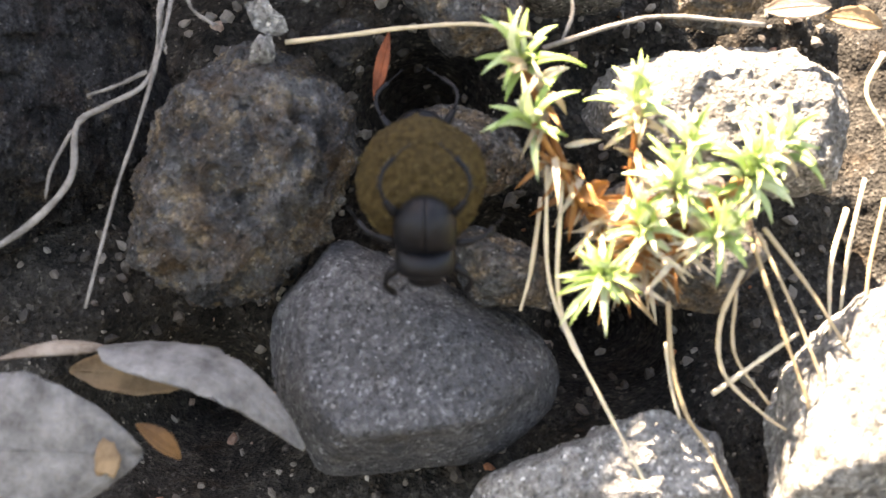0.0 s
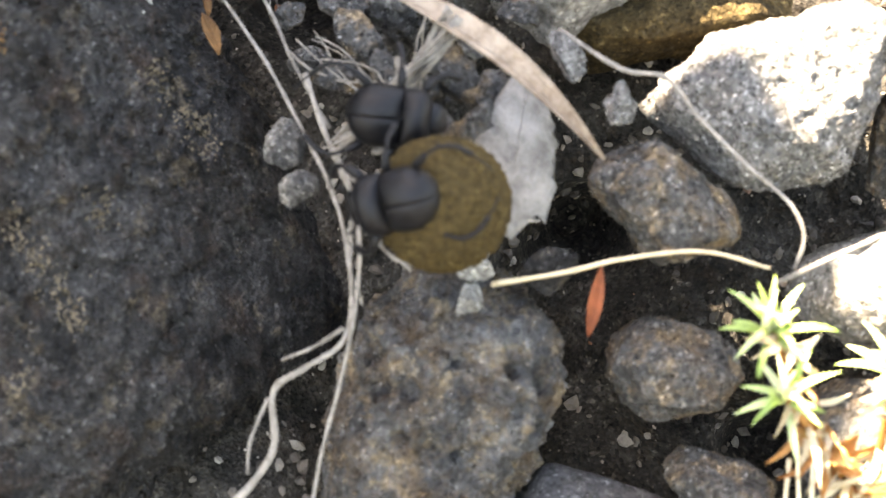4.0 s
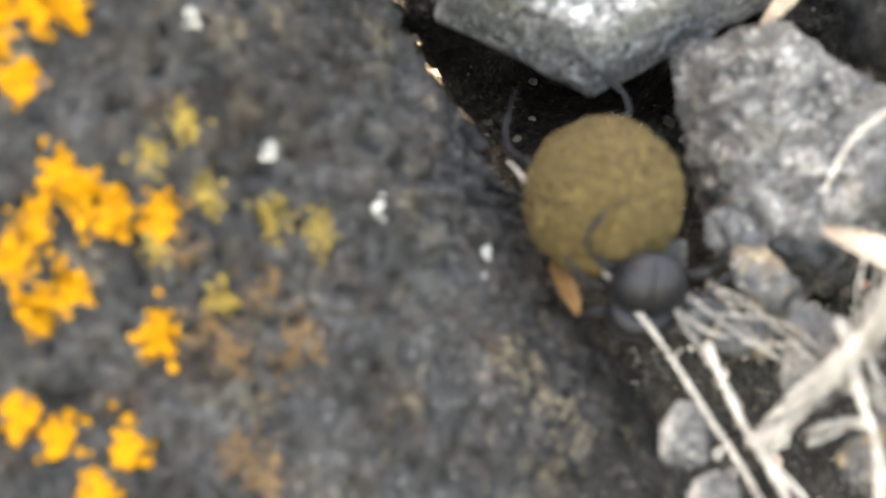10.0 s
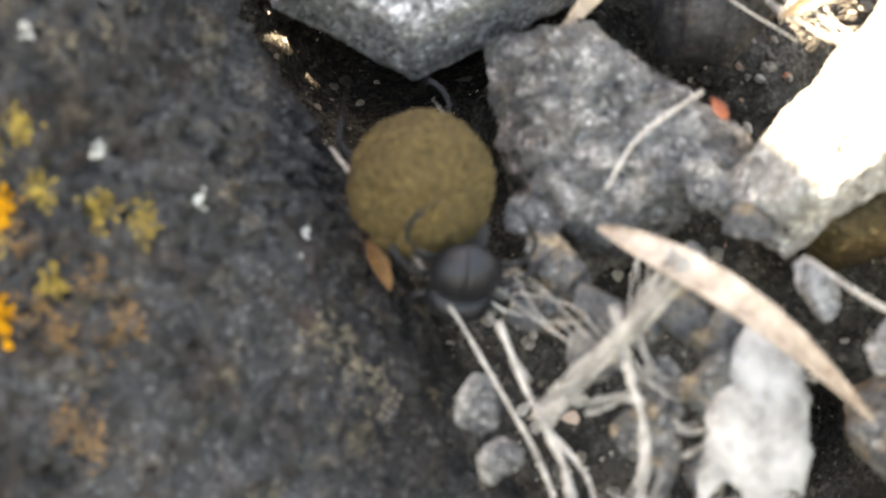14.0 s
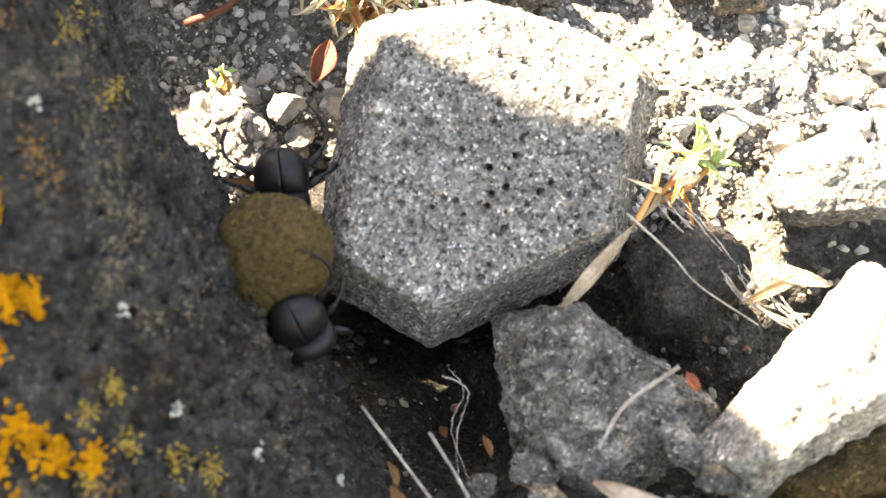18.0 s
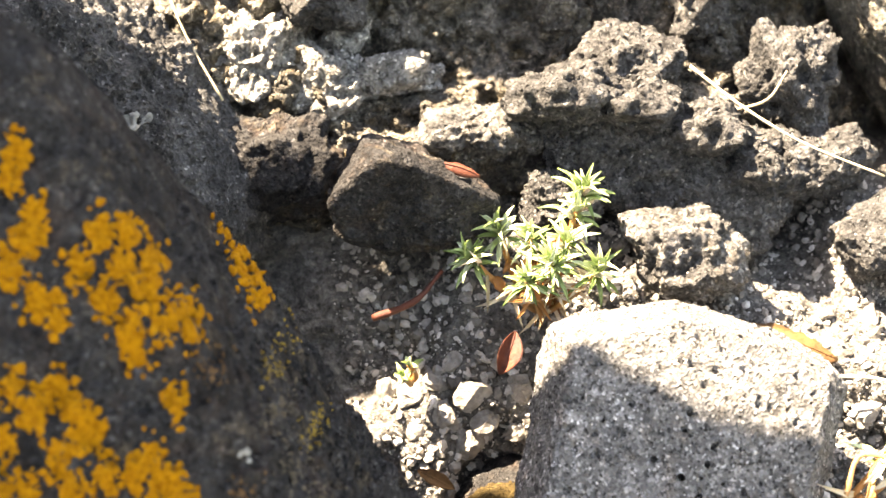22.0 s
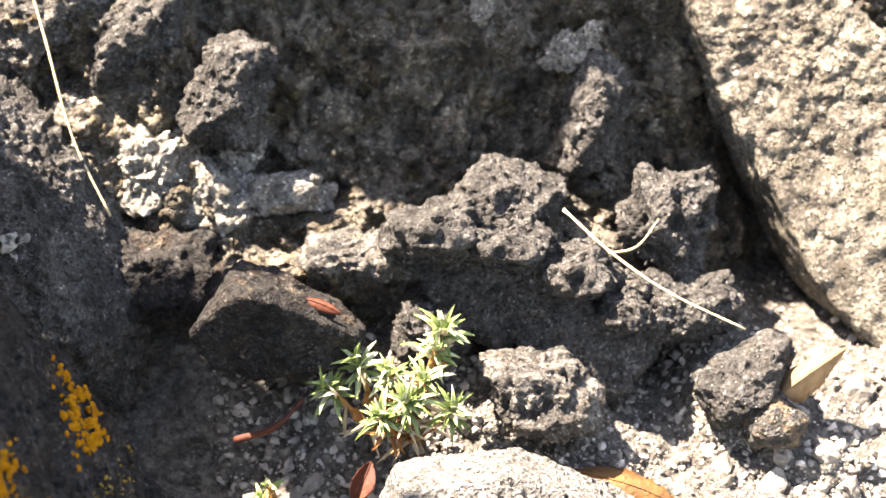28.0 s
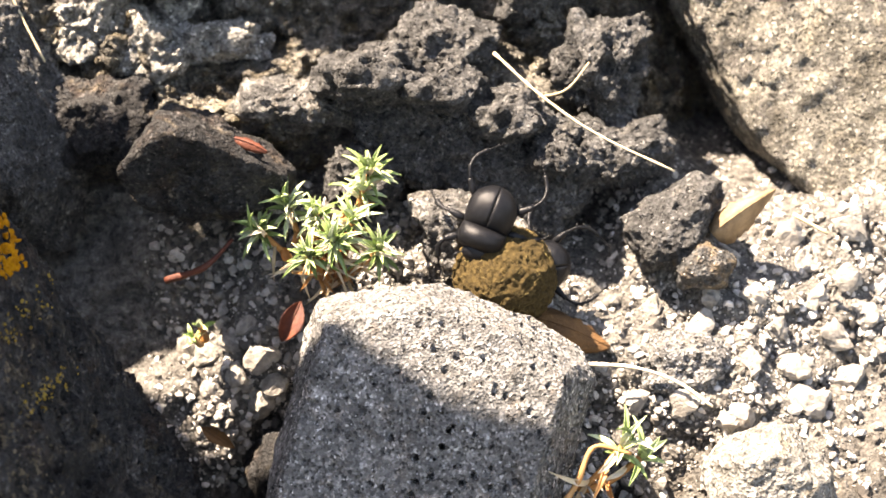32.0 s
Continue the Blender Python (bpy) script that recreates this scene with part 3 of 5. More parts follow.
rock("flat_gravel_rock", (4, 158, -90), [(130, 10), (80, 8), (20, 13), (-40, 11), (-100, 9), (180, 12)], M_PITTED, "flat porous grey rock in the gravel", front=8, seed=65, pits=1.2, pit_size=3)
rock("leaning_slab", (28, 270, -170), [(201, 28), (186, 30), (218, 43), (160, 69.8), (95, 60), (40, 18), (0, 60), (-90, 105)], M_SLAB, "tall pale leaning rock slab in the sun", front=37, back=60, detail=7, seed=34, category="rock slab", lean=(-0.28, 0), lumps=0.035, grit=1.3, pits=0.9, pit_size=2.6, pit_rad=0.26, chips=0, slant=6, round_off=40)

rock("sunlit_top_rock", (82, 345, -200), [(90, 60), (20, 60), (-60, 60), (-120, 60), (170, 70)], M_WHITE, "white sunlit rock above the leaning slab", front=50, back=60, detail=6, seed=111, grit=2, pits=1.5)
rock("sunlit_side_rock", (-206, 352, -140), [(90, 40), (10, 26), (-60, 30), (-140, 36), (170, 44)], M_WHITE, "white sunlit rock high beside the wall", front=26, back=60, detail=6, seed=112, grit=2, pits=1.5)


# ---- small shapes ----
def smooth_line(pts, steps=6):
    """A curve through a few places."""
    p = [Vector(v) for v in pts]
    p = [p[0] * 2 - p[1], *p, p[-1] * 2 - p[-2]]
    out = []
    for i in range(1, len(p) - 2):
        for k in range(steps):
            t = k / steps
            a, b, c, d = p[i - 1:i + 3]
            out.append(0.5 * (2 * b + (c - a) * t + (2 * a - 5 * b + 4 * c - d) * t * t + (3 * b - a - 3 * c + d) * t ** 3))
    return out + [p[-2]]


def tube(line, r0, r1, sides=6, wobble=0.0, seed=0):
    """Vertices and faces of a tapering tube along a line, in millimetres."""
    verts, faces = [], []
    rnd = random.Random(seed)
    n = len(line)
    side = Vector((0.3, 0.2, 1))
    for i, p in enumerate(line):
        way = (line[min(i + 1, n - 1)] - line[max(i - 1, 0)]).normalized()
        u = way.cross(side).normalized()
        v = way.cross(u)
        r = (r0 + (r1 - r0) * i / (n - 1)) * (1 + wobble * rnd.uniform(-1, 1))
        for k in range(sides):
            w = 2 * math.pi * k / sides
            verts.append(p + (u * math.cos(w) + v * math.sin(w)) * r)
    for i in range(n - 1):
        for k in range(sides):
            j = (k + 1) % sides
            faces.append((i * sides + k, i * sides + j, (i + 1) * sides + j, (i + 1) * sides + k))
    faces.append(tuple(range(sides - 1, -1, -1)))
    faces.append(tuple((n - 1) * sides + k for k in range(sides)))
    return verts, faces


def joined(pieces):
    verts, faces = [], []
    for v, f in pieces:
        k = len(verts)
        verts += [tuple(p) for p in v]
        faces += [tuple(i + k for i in q) for q in f]
    return np.array(verts), faces


def at_first(pieces, first):
    v, f = joined(pieces)
    return (v - np.array(first)) / 1000, f


def twig(name, pts, r0, r1, mat, label, category="twig", seed=0, group=""):
    line = smooth_line(pts)
    v, f = at_first([tube(line, r0, r1, 7, 0.18, seed)], pts[0])
    ob = new(name, mesh_of(name, v, f, mat))
    ob.matrix_basis = at(*pts[0])
    return tagged(ob, label, category, group)


def blade(length, width, arch, cup, power=1.0, rows=12, cols=6, thick=0.3, ragged=0.0, seed=0, twist=0.0, broken=0.0):
    """A leaf from the origin along x, broad along y, arched up in z; millimetres."""
    rnd = random.Random(seed)
    verts, faces = [], []
    for side in (0, 1):
        for i in range(rows + 1):
            t = i / rows
            w = width * 0.5 * max(0.03, math.sin(math.pi * min(1, t ** power * 0.97 * (1 - broken) + 0.02))) ** 0.8
            for j in range(cols + 1):
                s = j / cols * 2 - 1
                edge = 1 + (ragged * rnd.uniform(-1, 1) if side == 0 and abs(s) == 1 else 0)
                y = s * w * edge
                z = arch * math.sin(math.pi * t * 0.9) + cup * (s * s) * w / max(width * 0.5, 1e-6) - 0.12 * width * (1 - abs(s)) * 0.3 - side * thick
                y, z2 = y * math.cos(twist * t), y * math.sin(twist * t)
                verts.append((length * (t + broken * 0.22 * t ** 6 * math.sin(5.0 * s + seed)), y, z + z2))
    m = (rows + 1) * (cols + 1)
    for side in (0, 1):
        for i in range(rows):
            for j in range(cols):
                q = [side * m + i * (cols + 1) + j, side * m + i * (cols + 1) + j + 1, side * m + (i + 1) * (cols + 1) + j + 1, side * m + (i + 1) * (cols + 1) + j]
                faces.append(tuple(q if side == 0 else q[::-1]))
    ring = [*range(cols + 1), *[i * (cols + 1) + cols for i in range(1, rows + 1)], *[rows * (cols + 1) + j for j in range(cols - 1, -1, -1)], *[i * (cols + 1) for i in range(rows - 1, 0, -1)]]
    faces += [(ring[k], m + ring[k], m + ring[(k + 1) % len(ring)], ring[(k + 1) % len(ring)]) for k in range(len(ring))]
    return np.array(verts), faces


def turned(p0, p1, normal):
    """A pose at p0 (bank millimetres) whose x points to p1 and whose z leans to normal."""
    x = (Vector(p1) - Vector(p0)).normalized()
    y = Vector(normal).cross(x).normalized()
    z = x.cross(y)
    m = Matrix((x, y, z)).transposed().to_4x4()
    return at(*p0) @ m


def leaf(name, p0, p1, width, normal, mat, label, arch=3, cup=1.0, power=1.0, ragged=0.12, seed=0, twist=0.25, vein=True, thick=0.35, broken=0.0):
    length = (Vector(p1) - Vector(p0)).length
    v, f = blade(length, width, arch, cup, power, 18, 8, thick, ragged, seed, twist, broken)
    ob = new(name, None)
    ob.matrix_basis = turned(p0, p1, normal)
    part("leaf_blade", mesh_of("leaf_blade", v / 1000, f, mat), ob)
    if vein:
        line = [Vector((length * t, 0, arch * math.sin(math.pi * t * 0.9) - 0.12 * width * 0.3 + 0.1)) for t in np.linspace(0, 0.97, 14)]
        vv, vf = tube(line, 0.28, 0.08, 5)
        part("midrib", mesh_of("midrib", np.array([tuple(q) for q in vv]) / 1000, vf, mat), ob)
    return tagged(ob, label, "leaf")


def per_object(name, stops, rough=0.55, spec=0.35, through_light=0.25):
    """A leaf skin whose colour differs from piece to piece."""
    m, tree, b = material(name, rough, spec)
    co = tree.nodes.new("ShaderNodeTexCoord").outputs["Object"]
    info = tree.nodes.new("ShaderNodeObjectInfo")
    col = ramp(tree, info.outputs["Random"], stops)
    col = mix(tree, 0.35, col, ramp(tree, tex_noise(tree, co, 500, 4, 0.6), [(0.3, (0.5,)), (0.7, (1.3,))]), "MULTIPLY")
    tree.links.new(col, b.inputs["Base Color"])
    b.inputs["Subsurface Weight"].default_value = through_light
    b.inputs["Subsurface Radius"].default_value = (0.0012, 0.0015, 0.0005)
    bump(tree, b, tex_noise(tree, co, 900, 4, 0.7), 0.0003, 0.5)
    return m


M_GREEN = per_object("green needle leaf", [(0.0, (0.2, 0.29, 0.08)), (0.5, (0.36, 0.46, 0.18)), (1.0, (0.6, 0.64, 0.42))])
M_SILVERGREEN = per_object("silvery green leaf", [(0.0, (0.1, 0.15, 0.04)), (0.5, (0.22, 0.29, 0.11)), (1.0, (0.46, 0.5, 0.33))])
M_STRAW = per_object("dead straw", [(0.0, (0.35, 0.26, 0.15)), (0.5, (0.55, 0.45, 0.3)), (1.0, (0.68, 0.6, 0.45))], 0.7, 0.2, 0.1)
M_RUSTLEAF = per_object("rust brown dead leaf", [(0.0, (0.2, 0.075, 0.02)), (0.5, (0.34, 0.15, 0.045)), (1.0, (0.4, 0.22, 0.09))], 0.6, 0.3, 0.1)
M_ROOT = plain("grey root", (0.1, 0.09, 0.078), (0.3, 0.275, 0.24), 260, 0.85, 0.2, 0.0005)
M_SILVERLEAF = plain("silver dead leaf", (0.09, 0.085, 0.077), (0.25, 0.24, 0.222), 130, 0.8, 0.2, 0.0015)
M_TANLEAF = plain("tan dead leaf", (0.13, 0.09, 0.06), (0.37, 0.3, 0.235), 150, 0.75, 0.2, 0.0015)
M_BROWNLEAF = plain("brown dead leaf", (0.14, 0.09, 0.05), (0.3, 0.2, 0.11), 170, 0.7, 0.25, 0.0006)
M_ORANGELEAF = plain("orange brown dead leaf", (0.065, 0.03, 0.01), (0.17, 0.085, 0.03), 170, 0.65, 0.3, 0.001)
M_REDLEAF = plain("red brown leaf", (0.05, 0.015, 0.01), (0.12, 0.034, 0.017), 220, 0.6, 0.3, 0.0006)
M_EMBER = plain("orange red splinter", (0.1, 0.025, 0.01), (0.25, 0.07, 0.028), 220, 0.6, 0.3, 0.0006)
M_PEBBLE = plain("pale pebble", (0.15, 0.138, 0.12), (0.34, 0.315, 0.28), 240, 0.85, 0.2, 0.001)


# ---- ball and beetles ----
def dung_ball():
    u, faces = sphere(6)
    p = u * (12.0 + 0.45 * rough_noise(u * 2.2, 3, 4) + 0.5 * rough_noise(u * 12, 4, 6, 0.72))[:, None]
    ob = new("dung_ball", None)
    part("ball_body", mesh_of("ball_body", p / 1000, faces, M_DUNG), ob)
    rnd = random.Random(5)
    bits = []
    for k in range(240):
        n = Vector((rnd.gauss(0, 1), rnd.gauss(0, 1), rnd.gauss(0, 1))).normalized()
        t = n.orthogonal().normalized()
        t.rotate(Matrix.Rotation(rnd.uniform(0, 6.28), 3, n))
        half = rnd.uniform(0.4, 1.5)
        bend = n.cross(t) * rnd.uniform(-0.8, 0.8)
        line = [(n * 12 + t * half * s + bend * (1 - s * s)).normalized() * (12.1 + 0.2 * rnd.random()) for s in (-1, -0.4, 0.2, 0.8)]
        bits.append(tube(line, rnd.uniform(0.03, 0.075), 0.03, 4))
    v, f = joined(bits)
    tagged(part("fibre_coat", mesh_of("fibre_coat", v / 1000, f, M_STRAWBIT), ob, "short yellowish straw bits"), kind="stuff")
    return tagged(ob, "round olive brown dung ball rolled by two beetles", "dung ball")


M_STRAWBIT = plain("straw bit", (0.12, 0.085, 0.03), (0.24, 0.18, 0.07), 300, 0.8, 0.2, 0.0002)
BALL = dung_ball()


def dome(length, width, height, under, x0, front=0.9, rear=0.0, cut=None, groove=0.0, rows=22, cols=28, point=2.4):
    """A shield along x, z up: half as wide as its width at the ends where front or rear is 0; cut keeps one side of y."""
    verts, faces = [], []
    for i in range(rows + 1):
        s = -math.cos(math.pi * i / rows)
        end = front if s > 0 else rear
        taper = end + (1 - end) * math.sqrt(max(0.0, 1 - abs(s) ** (2.4 if s > 0 else point)))
        if i in (0, rows):
            taper *= 0.9
        rise = 0.25 * end + (1 - 0.25 * end) * math.sqrt(max(0.0, 1 - abs(s) ** 2.2))
        for j in range(cols):
            w = 2 * math.pi * j / cols
            y = math.cos(w) * width / 2 * taper
            z = math.sin(w)
            z = (height if z > 0 else under) * (abs(z) ** 0.9 if z > 0 else z) * rise
            if groove and z > 0:
                z += groove * math.cos(y * 7.0)
            if cut is not None and y * cut < 0.07:
                y = 0.07 * cut
            verts.append((x0 + s * length / 2, y, z))
    for i in range(rows):
        for j in range(cols):
            k = (j + 1) % cols
            faces.append((i * cols + j, i * cols + k, (i + 1) * cols + k, (i + 1) * cols + j))
    faces.append(tuple(range(cols)))
    faces.append(tuple(rows * cols + j for j in range(cols - 1, -1, -1)))
    return np.array(verts), faces


def spindle(line, radii, sides=8, flat=1.0):
    """A limb along a line with a girth of its own at every place."""
    verts, faces = tube(line, 1, 1, sides)
    n = len(line)
    for i, p in enumerate(line):
        r = float(np.interp(i / (n - 1), np.linspace(0, 1, len(radii)), radii))
        for k in range(sides):
            d = verts[i * sides + k] - p
            verts[i * sides + k] = p + Vector((d.x, d.y, d.z * flat)) * r
    return verts, faces


def limb(name, pieces, parent, m=None):
    v, f = joined(pieces)
    return part(name, mesh_of(name, v / 1000, f, M_CHITIN), parent, "", m)


LEG_SHAPES = (("foreleg", 4.4, 3.4, [(0, 0, 0), (1.2, 2.6, 0.9), (2.6, 4.4, 0.8)], [(2.6, 4.4, 0.8), (4.6, 5.0, -0.4), (6.8, 4.2, -1.8)], [(6.8, 4.2, -1.8), (7.8, 3.6, -2.4), (8.6, 3.0, -3.0)], (0.5, 1.0, 0.8), (0.4, 0.6, 0.85)),
              ("middle_leg", 0.6, 3.8, [(0, 0, 0), (-0.6, 2.8, 1.0), (-1.4, 5.0, 1.0)], [(-1.4, 5.0, 1.0), (-2.0, 7.0, -0.4), (-3.2, 8.6, -2.0)], [(-3.2, 8.6, -2.0), (-4.2, 9.6, -2.8), (-5.4, 10.4, -3.2)], (0.5, 0.95, 0.65), (0.34, 0.45, 0.75)),
              ("hind_leg", -3.6, 3.4, [(0, 0, 0), (-1.8, 2.8, 1.4), (-3.8, 5.0, 2.0)], [(-3.8, 5.0, 2.0), (-6.4, 6.4, 1.8), (-9.2, 6.2, 1.0), (-11.8, 4.6, 0.4)], [(-11.8, 4.6, 0.4), (-13.4, 3.4, 0.2), (-14.8, 2.2, 0.4)], (0.5, 0.95, 0.6), (0.32, 0.38, 0.42, 0.55)))


def beetle_leg(ob, name, x, hip, femur, tibia, tarsus, thick, thin, y):
    """A thigh that carries a toothed shin and a thin jointed foot."""
    side = lambda pts: smooth_line([(a, b * y, c) for a, b, c in pts], 5)
    leg = limb(name, [spindle(side(femur), thick, 8, 0.7)], ob, Matrix.Translation((x / 1000, hip * y / 1000, -0.0016)))
    shin = side(tibia)
    pieces = [spindle(shin, thin, 8, 0.75)]
    for k in (0.35, 0.55, 0.75, 0.93):
        p = shin[int(k * (len(shin) - 1))]
        out = Vector((0.35, 0.8 * y, -0.1))
        pieces.append(spindle([p, p + out * 0.6, p + out * 1.1], (0.32, 0.2, 0.03), 5))
    limb("tibia", pieces, leg)
    foot = side(tarsus)
    pieces = [spindle(foot[i:i + 3], (0.12, 0.21, 0.14), 6) for i in range(0, len(foot) - 2, 2)]
    end = foot[-1]
    for w in (-0.35, 0.35):
        pieces.append(spindle([end, end + Vector((-0.4, w, 0.1)), end + Vector((-0.6, w * 1.6, -0.25))], (0.09, 0.07, 0.02), 5))
    limb("tarsus", pieces, leg)
    return leg


def beetle():
    ob = new("dung_beetle", None)
    for cut in (1, -1):
        p, f = dome(10.6, 11.6, 5.2, 2.2, -3.6, 0.84, 0.0, cut, 0.035, 30, 44, 1.75)
        part("wing_case", mesh_of("wing_case", p / 1000, f, M_CHITIN), ob)
    p, f = dome(9.8, 10.2, 1.0, 3.4, -3.5, 0.7, 0.0, None, 0, 22, 28, 1.9)
    part("belly", mesh_of("belly", p / 1000, f, M_CHITIN), ob)
    p, f = dome(5.8, 11.2, 5.0, 2.8, 3.9, 0.5, 0.9, None, 0, 26, 36)
    part("pronotum", mesh_of("pronotum", p / 1000, f, M_CHITIN), ob)
    p, f = dome(4.2, 6.6, 1.7, 1.0, 7.2, 0.25, 0.8)
    p[:, 2] -= 0.12 * np.clip(p[:, 0] - 6.0, 0, 9) ** 1.5
    head = part("head", mesh_of("head", p / 1000, f, M_CHITIN), ob)
    for k in (-1.5, -0.5, 0.5, 1.5):
        q, g = dome(1.3, 0.8, 0.35, 0.3, 0, 0.0, 0.5, None, 0, 8, 8)
        part("head_tooth", mesh_of("head_tooth", q / 1000, g, M_CHITIN), head, "", pose(0.0091 - 0.0003 * abs(k), 0.0011 * k, -0.0006, 0, 0, 14 * k))
    for y in (-1, 1):
        eye = sphere(2)
        part("eye", mesh_of("eye", (eye[0] * 0.5 + np.array((6.4, 2.9 * y, 0.5))) / 1000, eye[1], M_CHITIN), head)
        line = smooth_line([(7.6, 2.6 * y, -0.2), (8.8, 3.8 * y, 0.3), (9.6, 4.4 * y, 0.3)], 3)
        q, g = spindle(line, (0.14, 0.14, 0.2, 0.5, 0.34), 6)
        part("antenna", mesh_of("antenna", np.array([tuple(w) for w in q]) / 1000, g, M_CHITIN), head)
    legs = [beetle_leg(ob, *shape, y) for shape in LEG_SHAPES for y in (1, -1)]
    return tagged(ob, "matt black dung beetle working at the ball", "beetle", "beetles at the ball"), legs


PUSHER, PUSHER_LEGS = beetle()
PULLER, PULLER_LEGS = beetle()


# ---- lichen ----
from mathutils.bvhtree import BVHTree


def tree_of(ob):
    me = ob.data
    return BVHTree.FromPolygons([v.co for v in me.vertices], [tuple(p.vertices) for p in me.polygons])


BOULDER_TREE = tree_of(BOULDER)


def lichen_patch(spots, seed, blobs=46, spread=3.0, size=0.95, mat=M_LICHEN, name="lichen", label="crusty orange lichen"):
    rnd = random.Random(seed)
    u, faces = sphere(2)
    pieces = []
    for a, b in spots:
        for k in range(blobs):
            x = (a + rnd.gauss(0, spread * 0.62) - BOULDER_HEART[0]) / 1000
            y = (b + rnd.gauss(0, spread * 0.9) - BOULDER_HEART[1]) / 1000
            hit, normal, _, _ = BOULDER_TREE.ray_cast(Vector((x, y, 0.2)), Vector((0, 0, -1)))
            if hit is None:
                continue
            r = size * rnd.uniform(0.45, 1.35)
            t = normal.orthogonal().normalized()
            s = normal.cross(t)
            m = np.array((t * rnd.uniform(0.8, 1.4), s * rnd.uniform(0.8, 1.4), normal * 0.7))
            lump = u * (1 + 0.5 * rough_noise(u * 2.3 + rnd.uniform(0, 90), 2, seed))[:, None]
            pieces.append((lump @ m * r + np.array(hit) * 1000, faces))
    v, f = joined(pieces)
    tagged(part(name, mesh_of(name, v / 1000, f, mat), BOULDER, label), kind="stuff")


M_GREYLICHEN = plain("grey lichen", (0.22, 0.22, 0.2), (0.42, 0.41, 0.37), 400, 0.95, 0.1, 0.0008)
M_YELLOWLICHEN = plain("ochre lichen", (0.16, 0.1, 0.02), (0.3, 0.21, 0.05), 400, 0.95, 0.1, 0.0008)
UPPER = ([(-181, 235), (-174, 234), (-176, 229)], [(-182, 225), (-172, 222), (-174, 218)], [(-178, 214), (-174, 208), (-171, 205)], [(-162, 218), (-157, 217), (-154, 211)], [(-159, 211), (-166, 212), (-162, 206)], [(-155, 206), (-150, 202), (-148, 199), (-153, 200)], [(-159, 200), (-158, 196)], [(-145, 217), (-144, 212)], [(-142, 207), (-140, 203), (-139, 199)])
MIDDLE = ([(-183, 201), (-182, 195)], [(-177, 196), (-174, 191)], [(-170, 194), (-168, 191), (-165, 187)], [(-180, 187), (-184, 184)], [(-171, 182), (-166, 185)], [(-177, 177), (-181, 177), (-169, 176)], [(-163, 179), (-158, 178)], [(-150, 189)], [(-155, 180), (-152, 175), (-154, 173)], [(-150, 171), (-156, 169)], [(-165, 170), (-161, 165), (-167, 167)], [(-181, 170), (-185, 166)])
LOWER = ([(-177, 164), (-180, 159), (-174, 160)], [(-149, 163), (-150, 159)], [(-183, 154), (-178, 152), (-173, 149)], [(-166, 156), (-158, 156)], [(-161, 151), (-160, 147), (-170, 152)], [(-147, 146), (-143, 144), (-153, 146)], [(-151, 135), (-156, 138)], [(-145, 119), (-148, 122), (-142, 116)], [(-136, 115)], [(-155, 113), (-152, 117)], [(-154, 105), (-149, 107)], [(-139, 99)], [(-154, 88), (-158, 92)], [(-145, 85), (-150, 80)], [(-177, 135), (-170, 128)], [(-187, 124), (-180, 112)])
EDGE = ([(-169, 134), (-168, 142)], [(-165, 123), (-161, 128)], [(-174, 127), (-182, 126)], [(-179, 119), (-173, 112)], [(-147, 144), (-153, 143)], [(-175, 137), (-160, 141)], [(-177, 157), (-184, 147)], [(-168, 118)])
for i, spots in enumerate(UPPER + MIDDLE + LOWER + EDGE):
    if i < len(UPPER):
        spots = [(a + 2.5, b + 2.5) for a, b in spots]
    lichen_patch(spots, 100 + i, 68, 1.95 if i not in (7, 8) else 1.5, 0.58)
for i, spots in enumerate(([(-137, 111), (-130, 116)], [(-122, 111), (-116, 108)], [(-136, 123), (-131, 126)], [(-130, 102)], [(-128, 176)], [(-134, 190), (-131, 196)])):
    lichen_patch(spots, 140 + i, 70, 1.7, 0.28, M_YELLOWLICHEN, "ochre_lichen", "flat ochre lichen film")
for i, spots in enumerate(([(-139, 178)], [(-128, 140)], [(-121, 120)], [(-108, 109)], [(-94, 96)])):
    lichen_patch(spots, 160 + i, 14, 0.8, 0.36, M_GREYLICHEN, "grey_lichen", "pale grey lichen specks")


M_TANCRUST = plain("tan crust lichen", (0.06, 0.05, 0.035), (0.19, 0.155, 0.11), 500, 0.95, 0.1, 0.0008)
M_RUSTCRUST = plain("rusty crust lichen", (0.1, 0.055, 0.025), (0.22, 0.125, 0.055), 500, 0.95, 0.1, 0.0008)
for i, spots in enumerate(([(-129, 147), (-128, 150)], [(-125, 154), (-126, 158)], [(-131, 172), (-130, 176)], [(-129, 161), (-128, 166)], [(-124, 137)], [(-117, 138)], [(-134, 183), (-133, 188)], [(-93, 82), (-91, 79)], [(-88, 75), (-86, 71)], [(-84, 67)], [(-110, 41), (-112, 46)], [(-119, 58), (-116, 52)], [(-121, 30)], [(-104, 60)])):
    lichen_patch(spots, 180 + i, 60, 2.2, 0.24, M_TANCRUST, "tan_lichen", "thin pale tan crust lichen")
for i, spots in enumerate(([(-123, 92), (-120, 95)], [(-124, 102)], [(-130, 94), (-133, 98)], [(-131, 81), (-128, 77)], [(-134, 110)], [(-140, 170), (-138, 164)], [(-143, 194)])):
    lichen_patch(spots, 200 + i, 70, 2.4, 0.25, M_RUSTCRUST, "rusty_lichen", "thin rusty brown crust lichen")
